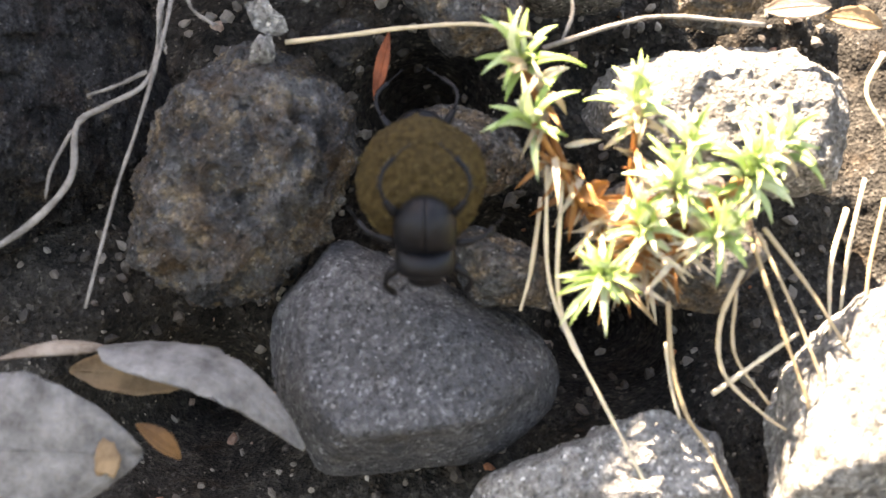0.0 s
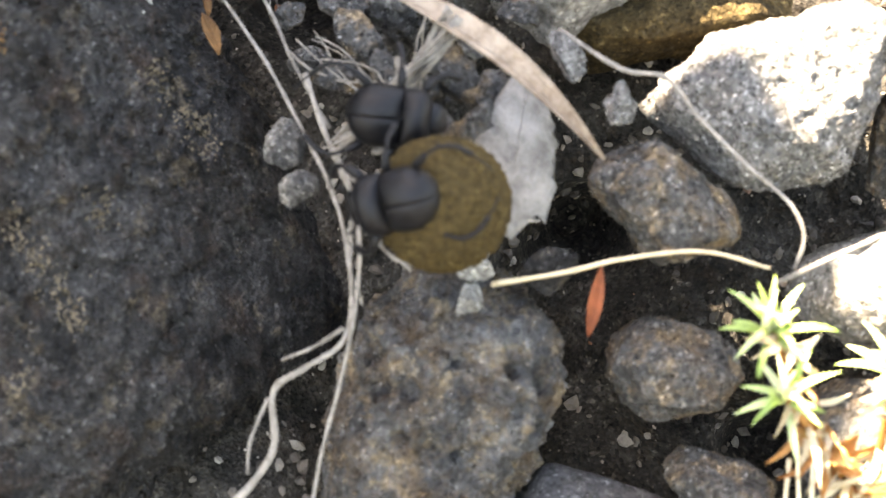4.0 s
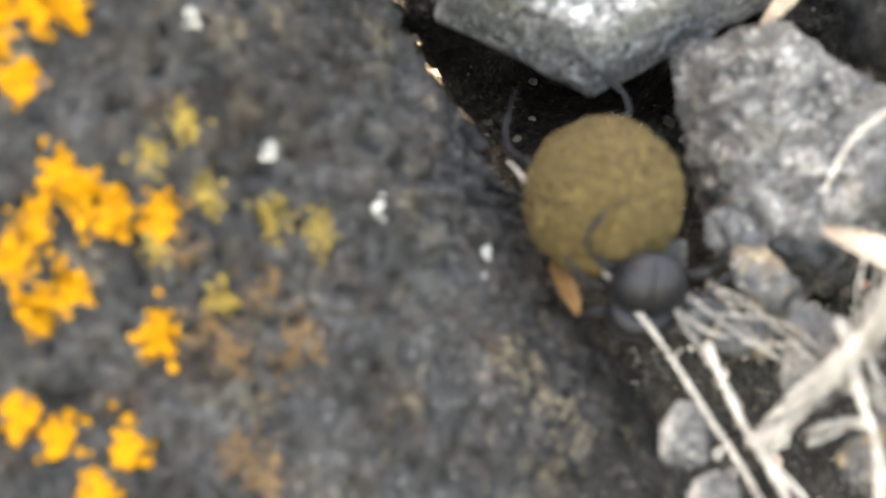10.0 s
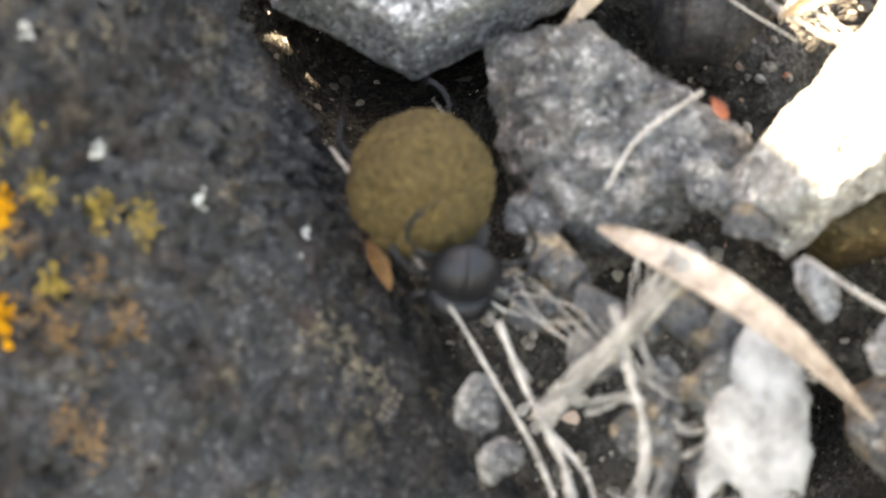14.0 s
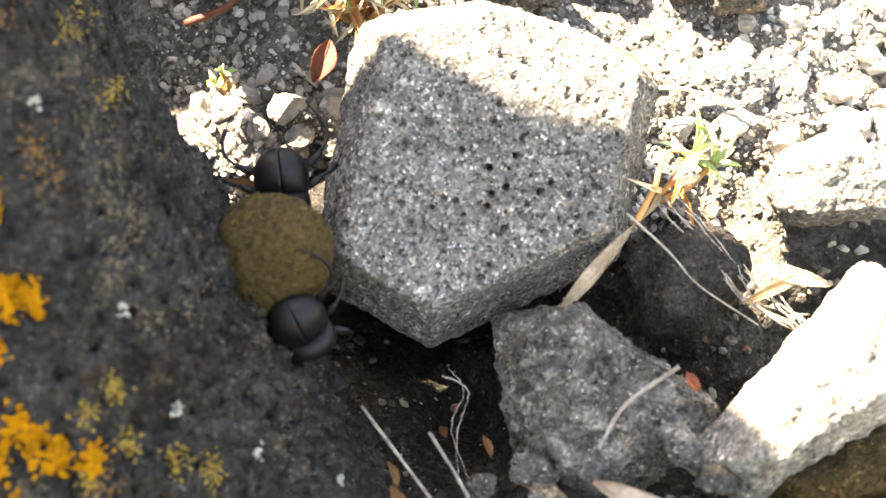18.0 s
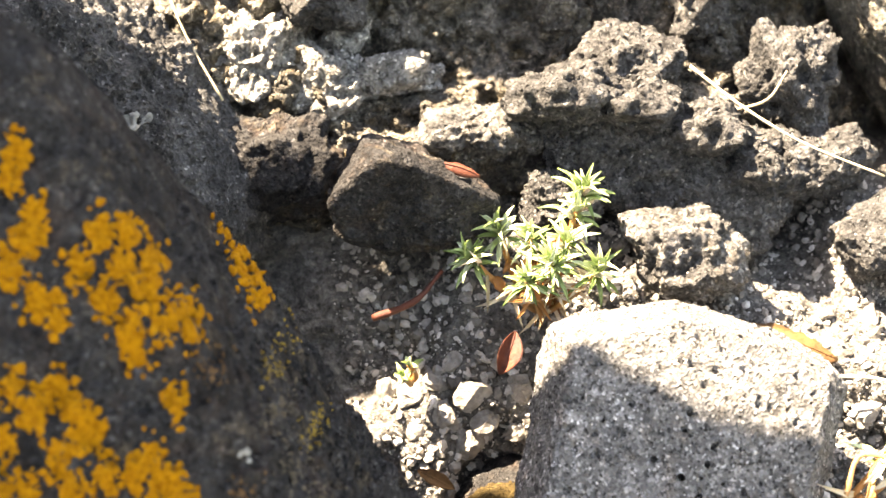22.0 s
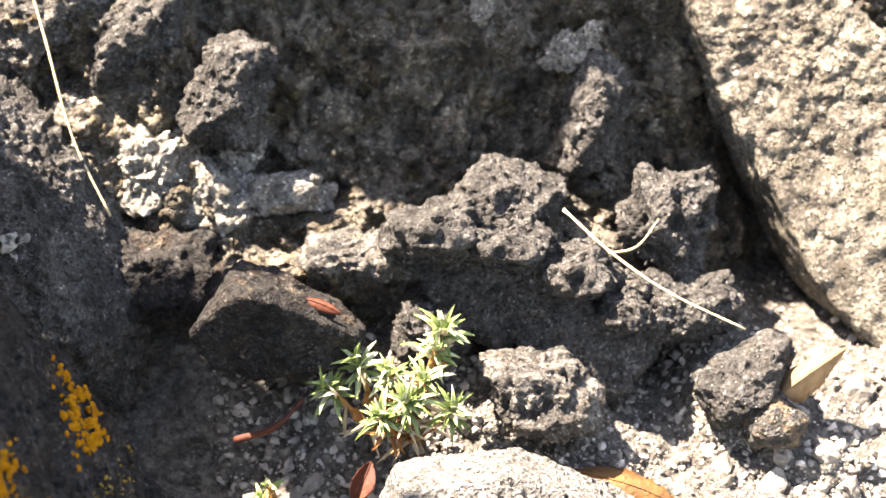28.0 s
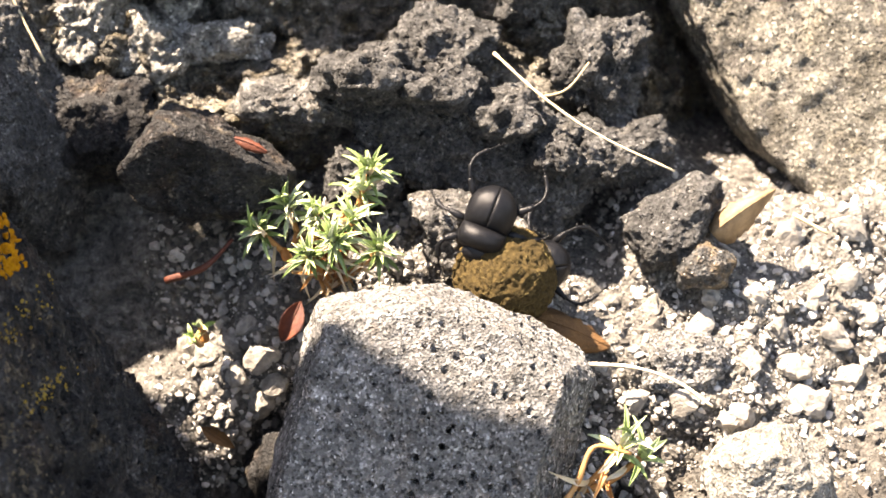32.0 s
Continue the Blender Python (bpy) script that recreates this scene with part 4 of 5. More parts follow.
rock("lichen_tuft", (-166, 236, -85), [(80, 4), (20, 6), (-40, 4), (-110, 3.5), (170, 5)], M_GREYLICHEN, "lacy pale grey lichen tuft on the shoulder boulder", front=6, back=6, category="lichen", detail=5, seed=131, lumps=0.6, grit=1.6, pits=3, pit_size=2.4, chips=2)

# ---- plants ----
def rosette_plant(name, label, mat, rosettes, root, reach, width, seed, dead=26):
    """Stems from one root, each with a tuft of narrow leaves; dry leaves hang below."""
    rnd = random.Random(seed)
    ob = new(name, None)
    ob.matrix_basis = at(*root)
    kinds = []
    for k in range(5):
        v, f = blade(reach * (0.75 + 0.13 * k), width, reach * (0.05 + 0.07 * k), 0.5 * width, 0.75, 8, 4, 0.35, 0.0, k)
        kinds.append(mesh_of("leaf", v / 1000, f, mat))
    straw = []
    for k in range(3):
        v, f = blade(reach * (0.8 + 0.3 * k), width * 0.9, reach * (0.15 + 0.1 * k), 0.7 * width, 0.8, 8, 3, 0.3, 0.1, k + 9, 0.8)
        straw.append(mesh_of("dry_leaf", v / 1000, f, M_RUSTLEAF if k == 1 else M_STRAW))
    base = Vector(root)
    for n, (a, b, c, leaves) in enumerate(rosettes):
        top = Vector((a, b, c)) - base
        line = smooth_line([(0, 0, 0), tuple(top * 0.5 + Vector((rnd.uniform(-2, 2), -1.5, rnd.uniform(-1, 2)))), tuple(top)], 4)
        v, f = tube(line, 0.9, 0.7, 6)
        part("stem", mesh_of("stem", np.array([tuple(q) for q in v]) / 1000, f, M_RUSTLEAF), ob)
        axis = (top.normalized() * 0.5 + Vector((0, 0.35, 0.75))).normalized()
        for k in range(leaves):
            open_by = radians(18 + 82 * (k / leaves) ** 0.8 + rnd.uniform(-8, 8))
            spin = k * 2.399 + rnd.uniform(-0.3, 0.3)
            u = axis.orthogonal().normalized()
            u.rotate(Matrix.Rotation(spin, 3, axis))
            x = axis * math.cos(open_by) + u * math.sin(open_by)
            y = axis.cross(x).normalized()
            z = x.cross(y)
            m = Matrix((x, y, z)).transposed().to_4x4()
            start = top - axis * (3.2 * k / leaves)
            part("leaf", kinds[rnd.randrange(5)], ob, "", Matrix.Translation(start / 1000) @ m)
    for k in range(dead):
        a, b, c, _ = rosettes[k % len(rosettes)]
        p = (Vector((a, b, c)) - base) * rnd.uniform(0.15, 0.8)
        x = Vector((rnd.uniform(-1, 1), rnd.uniform(-1.1, 0.25), rnd.uniform(-0.1, 0.7))).normalized()
        y = Vector((0, 0, 1)).cross(x).normalized()
        m = Matrix((x, y, x.cross(y))).transposed().to_4x4()
        part("dry_leaf", straw[k % 3], ob, "", Matrix.Translation(p / 1000) @ m)
    v, f = blade(reach * 0.8, width * 1.05, reach * 0.42, 0.6 * width, 0.8, 9, 3, 0.3, 0.05, 31, 0.5)
    curl = mesh_of("curled_leaf", v / 1000, f, M_STRAW)
    v, f = blade(reach * 0.7, width * 2.4, reach * 0.2, 0.9 * width, 0.9, 8, 4, 0.3, 0.15, 32, 0.7)
    rust = mesh_of("rusty_leaf", v / 1000, f, M_RUSTLEAF)
    for k in range(dead // 3):
        a, b, c, _ = rosettes[k % len(rosettes)]
        heart = k % 2
        p = (Vector((a, b, c)) - base) * (rnd.uniform(0.35, 0.8) if heart else rnd.uniform(0.82, 0.98))
        x = Vector((rnd.uniform(-1, 1), rnd.uniform(-1, 0.7), rnd.uniform(-0.1, 0.8))).normalized()
        y = Vector((0.1, 0.2, 1)).cross(x).normalized()
        m = Matrix((x, y, x.cross(y))).transposed().to_4x4()
        part("rusty_leaf" if heart else "curled_leaf", rust if heart else curl, ob, "", Matrix.Translation(p / 1000) @ m)
    return tagged(ob, label, "plant")


rosette_plant("green_plant", "sunlit succulent plant with narrow green leaves and rusty stems", M_GREEN,
              [(15, 36, 52, 20), (17, 24, 54, 13), (37, 27, 52, 20), (30, -5, 58, 26), (44, 12, 57, 20), (58, 14, 55, 32), (52, 3, 57, 22), (38, 4, 54, 18), (64, 20, 52, 16), (47, 20, 54, 14)], (36, -4, 34), 9.4, 1.45, 3, 170)
rosette_plant("silvery_plant", "small tufted plant with pale green needle leaves", M_SILVERGREEN,
              [(-67, 209, -86, 24), (-69, 205, -86, 16), (-94, 197, -84, 22), (-87, 202, -86, 26), (-80, 200, -84, 18), (-76, 194, -80, 30), (-66, 191, -82, 24), (-82, 191, -79, 24), (-72, 198, -84, 18)], (-79, 181, -96), 6.8, 1.1, 4, 70)
rosette_plant("tiny_sprout", "tiny green sprout on the gravel", M_GREEN, [(-113, 172, -87, 7), (-111, 174, -88, 6)], (-112, 170, -92), 3.2, 1.2, 6, 3)
rosette_plant("right_sprout", "small grey-green sprig beside the pitted rock", M_SILVERGREEN, [(-12, 149, -49, 8), (-8, 146, -50, 7)], (-22, 139, -50), 9, 1.5, 7, 5)

# ---- leaves ----
leaf("curled_leaf", (-67, -19, 42), (-28, -41, 44), 16, (0.48, 0.78, 0.42), M_SILVERLEAF, "large curled silver-grey dead leaf", 10, -2.5, 0.7, 0.12, 1)
leaf("curled_leaf_end", (-66, -19, 40), (-87, -22, 42), 5, (0, 0.8, 0.6), M_TANLEAF, "narrow dry end of a grey leaf", 2.5, -1.0, 0.9, 0.05, 2)
BROAD_LEAF = leaf("broad_leaf", (-98, -37, 56), (-57, -39, 52), 29, (0.1, 0.1, 1), M_SILVERLEAF, "broad round grey dead leaf with a brown spot", 3, -3, 0.75, 0.05, 3)
round_spot = sphere(3)
part("brown_spot", mesh_of("brown_spot", round_spot[0] * (1 + 0.4 * rough_noise(round_spot[0] * 1.6, 2, 8))[:, None] * np.array((2.2, 3.6, 0.5)) / 1000, round_spot[1], M_BROWNLEAF), BROAD_LEAF, "brown decayed spot", pose(0.0345, -0.001, 0.0024))
leaf("leaf_stalk_scrap", (-58, -33, 54), (-50, -40, 52), 4, (0.3, 0.3, 0.9), M_ORANGELEAF, "small tan leaf scrap", 1.5, 1, 1, 0.05, 4)
leaf("brown_leaf", (-74, -24, 36), (-50, -27, 34), 9, (0, 0.4, 0.9), M_BROWNLEAF, "torn brown dead leaf in the shade", 2, 1.5, 1, 0.12, 5)
leaf("long_brown_leaf", (-47, 97, 12), (-10, 63, 24), 6.2, (0.5, 0.5, 0.75), M_TANLEAF, "long curved tan dead leaf", 5, 1.8, 0.7, 0.04, 6)
leaf("silver_leaf", (-21, 80, 10), (-29, 53, 24), 17, (0.1, 0.1, 1), M_SILVERLEAF, "broken silver-grey dead leaf", 2.5, -2.5, 0.8, 0.12, 7, broken=0.45)
leaf("corner_leaf", (66, 49, 22), (80, 50, 20), 6, (0, 0.3, 1), M_TANLEAF, "tan dead leaf lying on stones", 1.5, 1, 1, 0.08, 8)
leaf("corner_leaf_scrap", (79, 48, 20), (91, 46, 18), 5, (0, 0.3, 1), M_BROWNLEAF, "brown dead leaf lying on stones", 1.5, 1, 1, 0.08, 9)
leaf("rusty_leaf", (64, 82, 8), (62, 66, 14), 4, (-0.6, 0, 0.8), M_ORANGELEAF, "curled orange dead leaf", 2, 1, 1, 0.06, 10)
leaf("leaf_under_rock", (-46, 121, -30), (-27, 136, -42), 6, (0.3, -0.5, 0.8), M_TANLEAF, "tan dead leaf under the pitted rock", 1, -1, 1, 0.06, 11)
leaf("orange_leaf", (-38, 174, -88), (-13, 163, -88), 10, (0.1, 0.75, 0.65), M_ORANGELEAF, "orange-brown dead leaf lying behind the pitted rock", 2.5, -3, 0.9, 0.14, 12, 0.5)
leaf("rim_leaf", (-71, 178, -86), (-52, 174, -84), 8, (0, 0.6, 0.8), M_ORANGELEAF, "curled brown leaf under the plant", 3, -2.5, 0.9, 0.06, 13)
leaf("petal_leaf", (-86, 179, -86), (-91, 170, -84), 5.5, (0.3, 0.3, 0.9), M_REDLEAF, "small cupped reddish leaf on the ground", 2, 2, 1, 0.03, 14)
leaf("folded_leaf", (13, 188, -98), (29, 197, -102), 8, (-0.7, -0.2, 0.7), M_BROWNLEAF, "folded tan leaf under the slab", 3, -6, 0.6, 0.16, 15, 0.9)
leaf("red_leaf", (-99, 220, -80.5), (-90, 215.5, -80.5), 2.8, (0.1, 0.6, 0.8), M_REDLEAF, "small red dead leaf on a dark rock", 1.2, -1, 1, 0.14, 16)
leaf("red_scrap", (-84, 96, -24), (-83, 91, -21), 1.8, (0.5, 0, 0.9), M_ORANGELEAF, "narrow orange leaf scrap", 1, 0.6, 1, 0.05, 17)
leaf("orange_sliver", (-11, 44, 26), (-14, 30, 24), 2.8, (0, 0.1, 1), M_EMBER, "orange-red splinter of a leaf", 0.8, 0.5, 1, 0.06, 18)
leaf("wall_leaf", (-27, 330, -122), (-26, 322, -120), 3, (0, 0, 1), M_REDLEAF, "tiny red leaf on the wall", 0.8, 0.5, 1, 0.04, 19)
leaf("root_leaf", (-64, 98, -28), (-63, 94, -25), 1.6, (0.3, 0, 1), M_ORANGELEAF, "small orange leaf scrap among roots", 0.8, 0.5, 1, 0.05, 20)

leaf("red_chip", (-23, 109, -17), (-21, 105, -16), 2.2, (0, 0.2, 1), M_EMBER, "tiny red leaf chip on the crusted rock", 0.6, 0.4, 1, 0.1, 21)
leaf("litter_leaf", (-4, 126, -32), (10, 121, -28), 3.2, (0, 0.2, 1), M_TANLEAF, "narrow pale dead leaf among dry litter", 1.2, 0.8, 1, 0.08, 22)
leaf("litter_leaf", (-8, 119, -30), (6, 124, -30), 2.4, (0.1, 0.3, 1), M_BROWNLEAF, "narrow brown dead leaf among dry litter", 1.0, 0.8, 1, 0.08, 23)
leaf("litter_leaf", (-84, 92, -20), (-81, 84, -14), 3.0, (0.4, 0, 1), M_ORANGELEAF, "small orange leaf scrap beside the boulder", 0.8, 0.6, 1, 0.1, 24)
leaf("litter_leaf", (-112, 150, -84), (-104, 145, -82), 3.4, (0.2, 0.3, 1), M_ORANGELEAF, "small brown dead leaf in the gravel", 1.2, 0.9, 1, 0.1, 26)

# ---- roots and twigs ----
ROOT_LABEL = "thin grey root over the stones"
twig("root", [(-88, 108, -24), (-73, 86, -4), (-66, 72, 4), (-60, 58, 12), (-58, 45, 23), (-60, 34, 27), (-68, 29, 28), (-74, 25, 28), (-75, 14, 30), (-84, 4, 31), (-96, -3, 32)], 0.35, 0.8, M_ROOT, ROOT_LABEL, "root", 1, "roots")
twig("root", [(-64, 81, 2), (-61, 70, 6), (-57, 60, 12), (-56, 50, 22), (-58, 38, 27), (-62, 24, 28), (-66, 12, 28), (-72, -12, 30)], 0.6, 0.35, M_ROOT, ROOT_LABEL, "root", 2, "roots")
twig("root", [(-60, 36, 27), (-66, 33, 28), (-72, 31, 28)], 0.5, 0.3, M_ROOT, ROOT_LABEL, "root", 3, "roots")
twig("root", [(-75, 24, 28), (-79, 16, 29), (-80, 10, 30)], 0.5, 0.3, M_ROOT, ROOT_LABEL, "root", 4, "roots")
twig("root", [(-75, 101, -24), (-70, 92, -14), (-66, 82, -6), (-60, 70, 2)], 0.4, 0.4, M_ROOT, ROOT_LABEL, "root", 6, "roots")
twig("root", [(-25, 111, -14), (-37, 106, -8), (-44, 100, 0)], 0.5, 0.35, M_ROOT, ROOT_LABEL, "root", 9, "roots")
twig("twig", [(-15, 87, 10), (-5, 80, 20), (3, 78, 23), (9, 70, 24), (17, 61, 27), (24, 54, 30), (26, 48, 32), (24, 42, 32)], 0.5, 0.4, M_ROOT, "thin pale twig bent over a rock", "twig", 10, "twigs")
twig("twig", [(20, 40, 34), (35, 45, 32), (46, 47, 28), (66, 46, 22)], 0.5, 0.5, M_ROOT, "thin pale twig behind the plant", "twig", 11, "twigs")
twig("twig", [(-32, 42, 26), (-18, 43.5, 27), (-7, 45, 26), (8, 45.5, 27), (20, 42, 30)], 0.55, 0.4, M_STRAW, "straight pale twig across the stones", "twig", 12, "twigs")
twig("twig", [(-50, 56, 22), (-44, 54, 22), (-22, 53, 24)], 0.35, 0.3, M_ROOT, "short pale twig among fibres", "twig", 13, "twigs")
twig("straw", [(-166, 306, -112), (-161, 284, -110), (-156, 259, -109), (-148, 239, -108)], 0.4, 0.3, M_STRAW, "long pale straw hanging down the wall", "straw", 14)
twig("straw", [(-37, 234, -108), (-26, 223, -105), (-13, 213, -103), (5, 203, -102)], 0.4, 0.25, M_STRAW, "thin straw leaning on the rocks", "straw", 15)
twig("straw", [(-28, 222, -112), (-20, 224, -106), (-14, 230, -110)], 0.4, 0.25, M_STRAW, "short side straw on the rocks", "straw", 16)
twig("straw", [(-19, 161, -82), (-8, 160, -80), (2, 156, -80), (10, 150, -78)], 0.5, 0.35, M_STRAW, "curved straw on the gravel", "straw", 17)
twig("straw", [(32, 192, -94), (40, 187, -92)], 0.6, 0.4, M_STRAW, "short pale straw on the gravel", "straw", 18)
twig("straw", [(-29, 139, -40), (-21, 130, -38), (-16, 123, -34), (-6, 115, -26)], 0.3, 0.2, M_ROOT, "thin straw across the dark stone", "straw", 19)
twig("thorn_twig", [(-27, 136, -42), (-22, 143, -44), (-18, 150, -46), (-10, 148, -46)], 0.8, 0.4, M_RUSTLEAF, "bent brown stalk at the pitted rock", "twig", 20)
twig("red_root", [(-118, 186, -86), (-108, 189, -84), (-101, 195, -86)], 1.0, 0.5, M_REDLEAF, "reddish dead stalk on the ground", "twig", 21)


def fibre_rope(pts, strands, girth, seed, thread=0.3):
    """Root fibres twisted loosely round one another along a bent line."""
    rnd = random.Random(seed)
    spine = smooth_line(pts, 8)
    n = len(spine)
    bits = []
    for k in range(strands):
        phase, turns, far = rnd.uniform(0, 6.28), rnd.uniform(0.6, 1.6), girth * rnd.uniform(0.25, 1.0)
        first, last = (0, n) if k < strands * 0.6 else (rnd.randrange(0, n // 3), rnd.randrange(2 * n // 3, n))
        line = []
        for i in range(first, last):
            t = i / (n - 1)
            way = (spine[min(i + 1, n - 1)] - spine[max(i - 1, 0)]).normalized()
            u = way.cross(Vector((0.2, 0.1, 1))).normalized()
            v = way.cross(u)
            spread = far * (0.55 + 0.75 * abs(t - 0.45)) + (2.2 * girth * max(0, t - 0.8) if k % 4 == 0 else 0)
            w = phase + 6.28 * turns * t
            line.append(spine[i] + (u * math.cos(w) + v * math.sin(w)) * spread + Vector((rnd.gauss(0, 0.12), rnd.gauss(0, 0.12), 0)))
        bits.append(tube(line, thread * rnd.uniform(0.7, 1.3), thread * rnd.uniform(0.4, 0.8), 6, 0.25, seed + k))
    v, f = at_first(bits, pts[0])
    ob = new("fibre_tuft", mesh_of("fibre_tuft", v, f, M_ROOT))
    ob.matrix_basis = at(*pts[0])
    return tagged(ob, "twisted tuft of grey root fibres", "plant fibres", "fibre tufts", "stuff")


fibre_rope([(-35, 92, 17), (-42, 84, 16), (-52, 74, 13), (-60, 67, 11)], 16, 2.4, 1, 0.36)
fibre_rope([(-34, 90, 17), (-41, 82, 15), (-47, 76, 12), (-52, 73, 10)], 5, 0.9, 11, 0.4)
fibre_rope([(-46, 84, 12), (-45, 74, 15), (-44, 64, 18), (-47, 52, 22)], 9, 1.2, 2, 0.36)
fibre_rope([(-60, 69, 11), (-57, 58, 17), (-58, 48, 23), (-57, 40, 26)], 5, 0.9, 3, 0.36)
fibre_rope([(-59, 66, 12), (-54, 58, 16), (-52, 50, 21), (-46, 46, 24)], 4, 1.0, 4, 0.3)
fibre_rope([(-52, 66, 8), (-44, 68, 11), (-37, 63, 14), (-28, 64, 16)], 4, 1.4, 6, 0.4)
fibre_rope([(-46, 60, 12), (-39, 58, 14), (-33, 62, 16), (-30, 68, 15)], 3, 0.9, 7, 0.45)
fibre_rope([(-12, 128, -38), (-8, 120, -32), (2, 114, -24)], 4, 1.4, 8, 0.2)
fibre_rope([(-70, 110, -40), (-66, 106, -36), (-70, 100, -28), (-70, 90, -20)], 2, 1.8, 10, 0.18)


fibre_rope([(-64, 86, -8), (-50, 77, 4), (-38, 71, 12), (-26, 67, 16)], 7, 5.5, 21, 0.2)
fibre_rope([(-38, 92, 4), (-43, 80, 8), (-40, 66, 13), (-46, 54, 19)], 6, 4.5, 22, 0.2)
fibre_rope([(-20, 140, -48), (-8, 128, -40), (-2, 118, -30), (10, 110, -24)], 6, 4.0, 24, 0.22)


def dry_stems(specs):
    for k, pts in enumerate(specs):
        twig("dry_stem", pts, 0.42 + 0.05 * (k % 5), 0.3, M_STRAW, "pale dry grass stem hanging from the plant", "dry stem", 40 + k, "dry stems")


dry_stems((
    [(20, 16, 48), (20, -4, 50), (24, -17, 50), (29, -26, 48), (40, -47, 44)], [(23, 14, 48), (22, -8, 49), (26, -20, 48), (33, -34, 46)],
    [(19, 10, 46), (17, -4, 46), (15, -12, 44)], [(43, -10, 50), (44, -22, 48), (47, -32, 46), (51, -38, 44), (57, -50, 42)], [(43, -18, 48), (44, -26, 46), (46, -33, 44)],
    [(60, 3, 52), (66, -10, 52), (72, -24, 50), (76, -36, 46)], [(59, 1, 52), (64, -14, 52), (70, -30, 49), (72, -42, 46)], [(61, 4, 52), (70, -8, 52), (78, -20, 49)],
    [(57, -4, 52), (53, -14, 50), (54, -24, 48), (62, -32, 46), (68, -36, 44)], [(52, -28, 46), (60, -22, 48), (68, -16, 50)], [(56, -8, 50), (56, -20, 48), (63, -30, 46)],
    [(84, 14, 34), (80, 0, 38), (78, -12, 40)], [(88, 10, 34), (84, -4, 38), (83, -18, 38)], [(80, 8, 36), (76, -4, 40), (76, -20, 40)], [(90, 40, 24), (86, 32, 26), (90, 24, 26)]))

# ---- gravel ----
GROUND_TREE = BVHTree.FromPolygons([FRAME.inverted() @ v.co for v in GROUND.data.vertices], [tuple(p.vertices) for p in GROUND.data.polygons])


def floor_at(a, b):
    hit = GROUND_TREE.ray_cast(Vector((a / 1000, b / 1000, 0.3)), Vector((0, 0, -1)))[0]
    return -120.0 if hit is None else hit.z * 1000


def gravel(name, count, box, sizes, mat, seed, label, sink=0.2):
    rnd = random.Random(seed)
    u, faces = sphere(1)
    shapes = []
    for k in range(9):
        p = u * (1 + 0.45 * rough_noise(u * 1.1 + 7 * k, 2, k))[:, None]
        for n in np.random.RandomState(k + seed).normal(size=(9, 3)):
            n = n / np.linalg.norm(n)
            over = p @ n
            p = p - np.maximum(over - 0.72 * over.max(), 0)[:, None] * n
        shapes.append(p)
    pieces = []
    for k in range(count):
        a, b = rnd.uniform(box[0], box[1]), rnd.uniform(box[2], box[3])
        r = sizes[0] + (sizes[1] - sizes[0]) * rnd.random() ** 2.5
        m = np.array(Euler((rnd.uniform(0, 6), rnd.uniform(0, 6), rnd.uniform(0, 6))).to_matrix()) * np.array((r, r * rnd.uniform(0.6, 1), r * rnd.uniform(0.45, 0.8)))
        pieces.append((shapes[k % 9] @ m.T + np.array((a, b, floor_at(a, b) + r * sink)), faces))
    v, f = joined(pieces)
    ob = new(name, mesh_of(name, v / 1000, f, mat, False))
    ob.matrix_basis = FRAME
    return tagged(ob, label, "gravel", kind="stuff")


def gravel_skin(name, stops):
    m, tree, b = material(name, 0.92, 0.2)
    co = tree.nodes.new("ShaderNodeTexCoord").outputs["Object"]
    geo = tree.nodes.new("ShaderNodeNewGeometry")
    col = ramp(tree, geo.outputs["Random Per Island"], stops)
    col = mix(tree, 0.6, col, ramp(tree, tex_noise(tree, co, 600, 4, 0.7), [(0.3, (0.55,)), (0.7, (1.35,))]), "MULTIPLY")
    tree.links.new(col, b.inputs["Base Color"])
    bump(tree, b, tex_noise(tree, co, 500, 5, 0.7), 0.0012, 0.8)
    return m


M_BRIGHTGRAVEL = gravel_skin("pale gravel", [(0.0, (0.08, 0.074, 0.066)), (0.4, (0.22, 0.205, 0.185)), (0.78, (0.42, 0.395, 0.36)), (1.0, (0.6, 0.57, 0.53))])
M_DARKGRAVEL = gravel_skin("dark crumbs", [(0.0, (0.05, 0.045, 0.04)), (0.5, (0.14, 0.12, 0.1)), (0.8, (0.28, 0.25, 0.21)), (0.95, (0.4, 0.36, 0.3)), (1.0, (0.3, 0.1, 0.04))])
gravel("fine_grit", 9000, (-128, 40, 132, 206), (0.25, 0.9), M_BRIGHTGRAVEL, 3, "fine grey grit over the ash", 0.3)
gravel("pale_gravel", 7500, (-126, 80, 128, 203), (0.4, 2.3), M_BRIGHTGRAVEL, 1, "pale grey gravel and grit in the sun")
gravel("dark_grit", 2200, (-100, 90, -65, 130), (0.5, 2.8), M_DARKGRAVEL, 2, "dark grit and crumbs between the rocks")


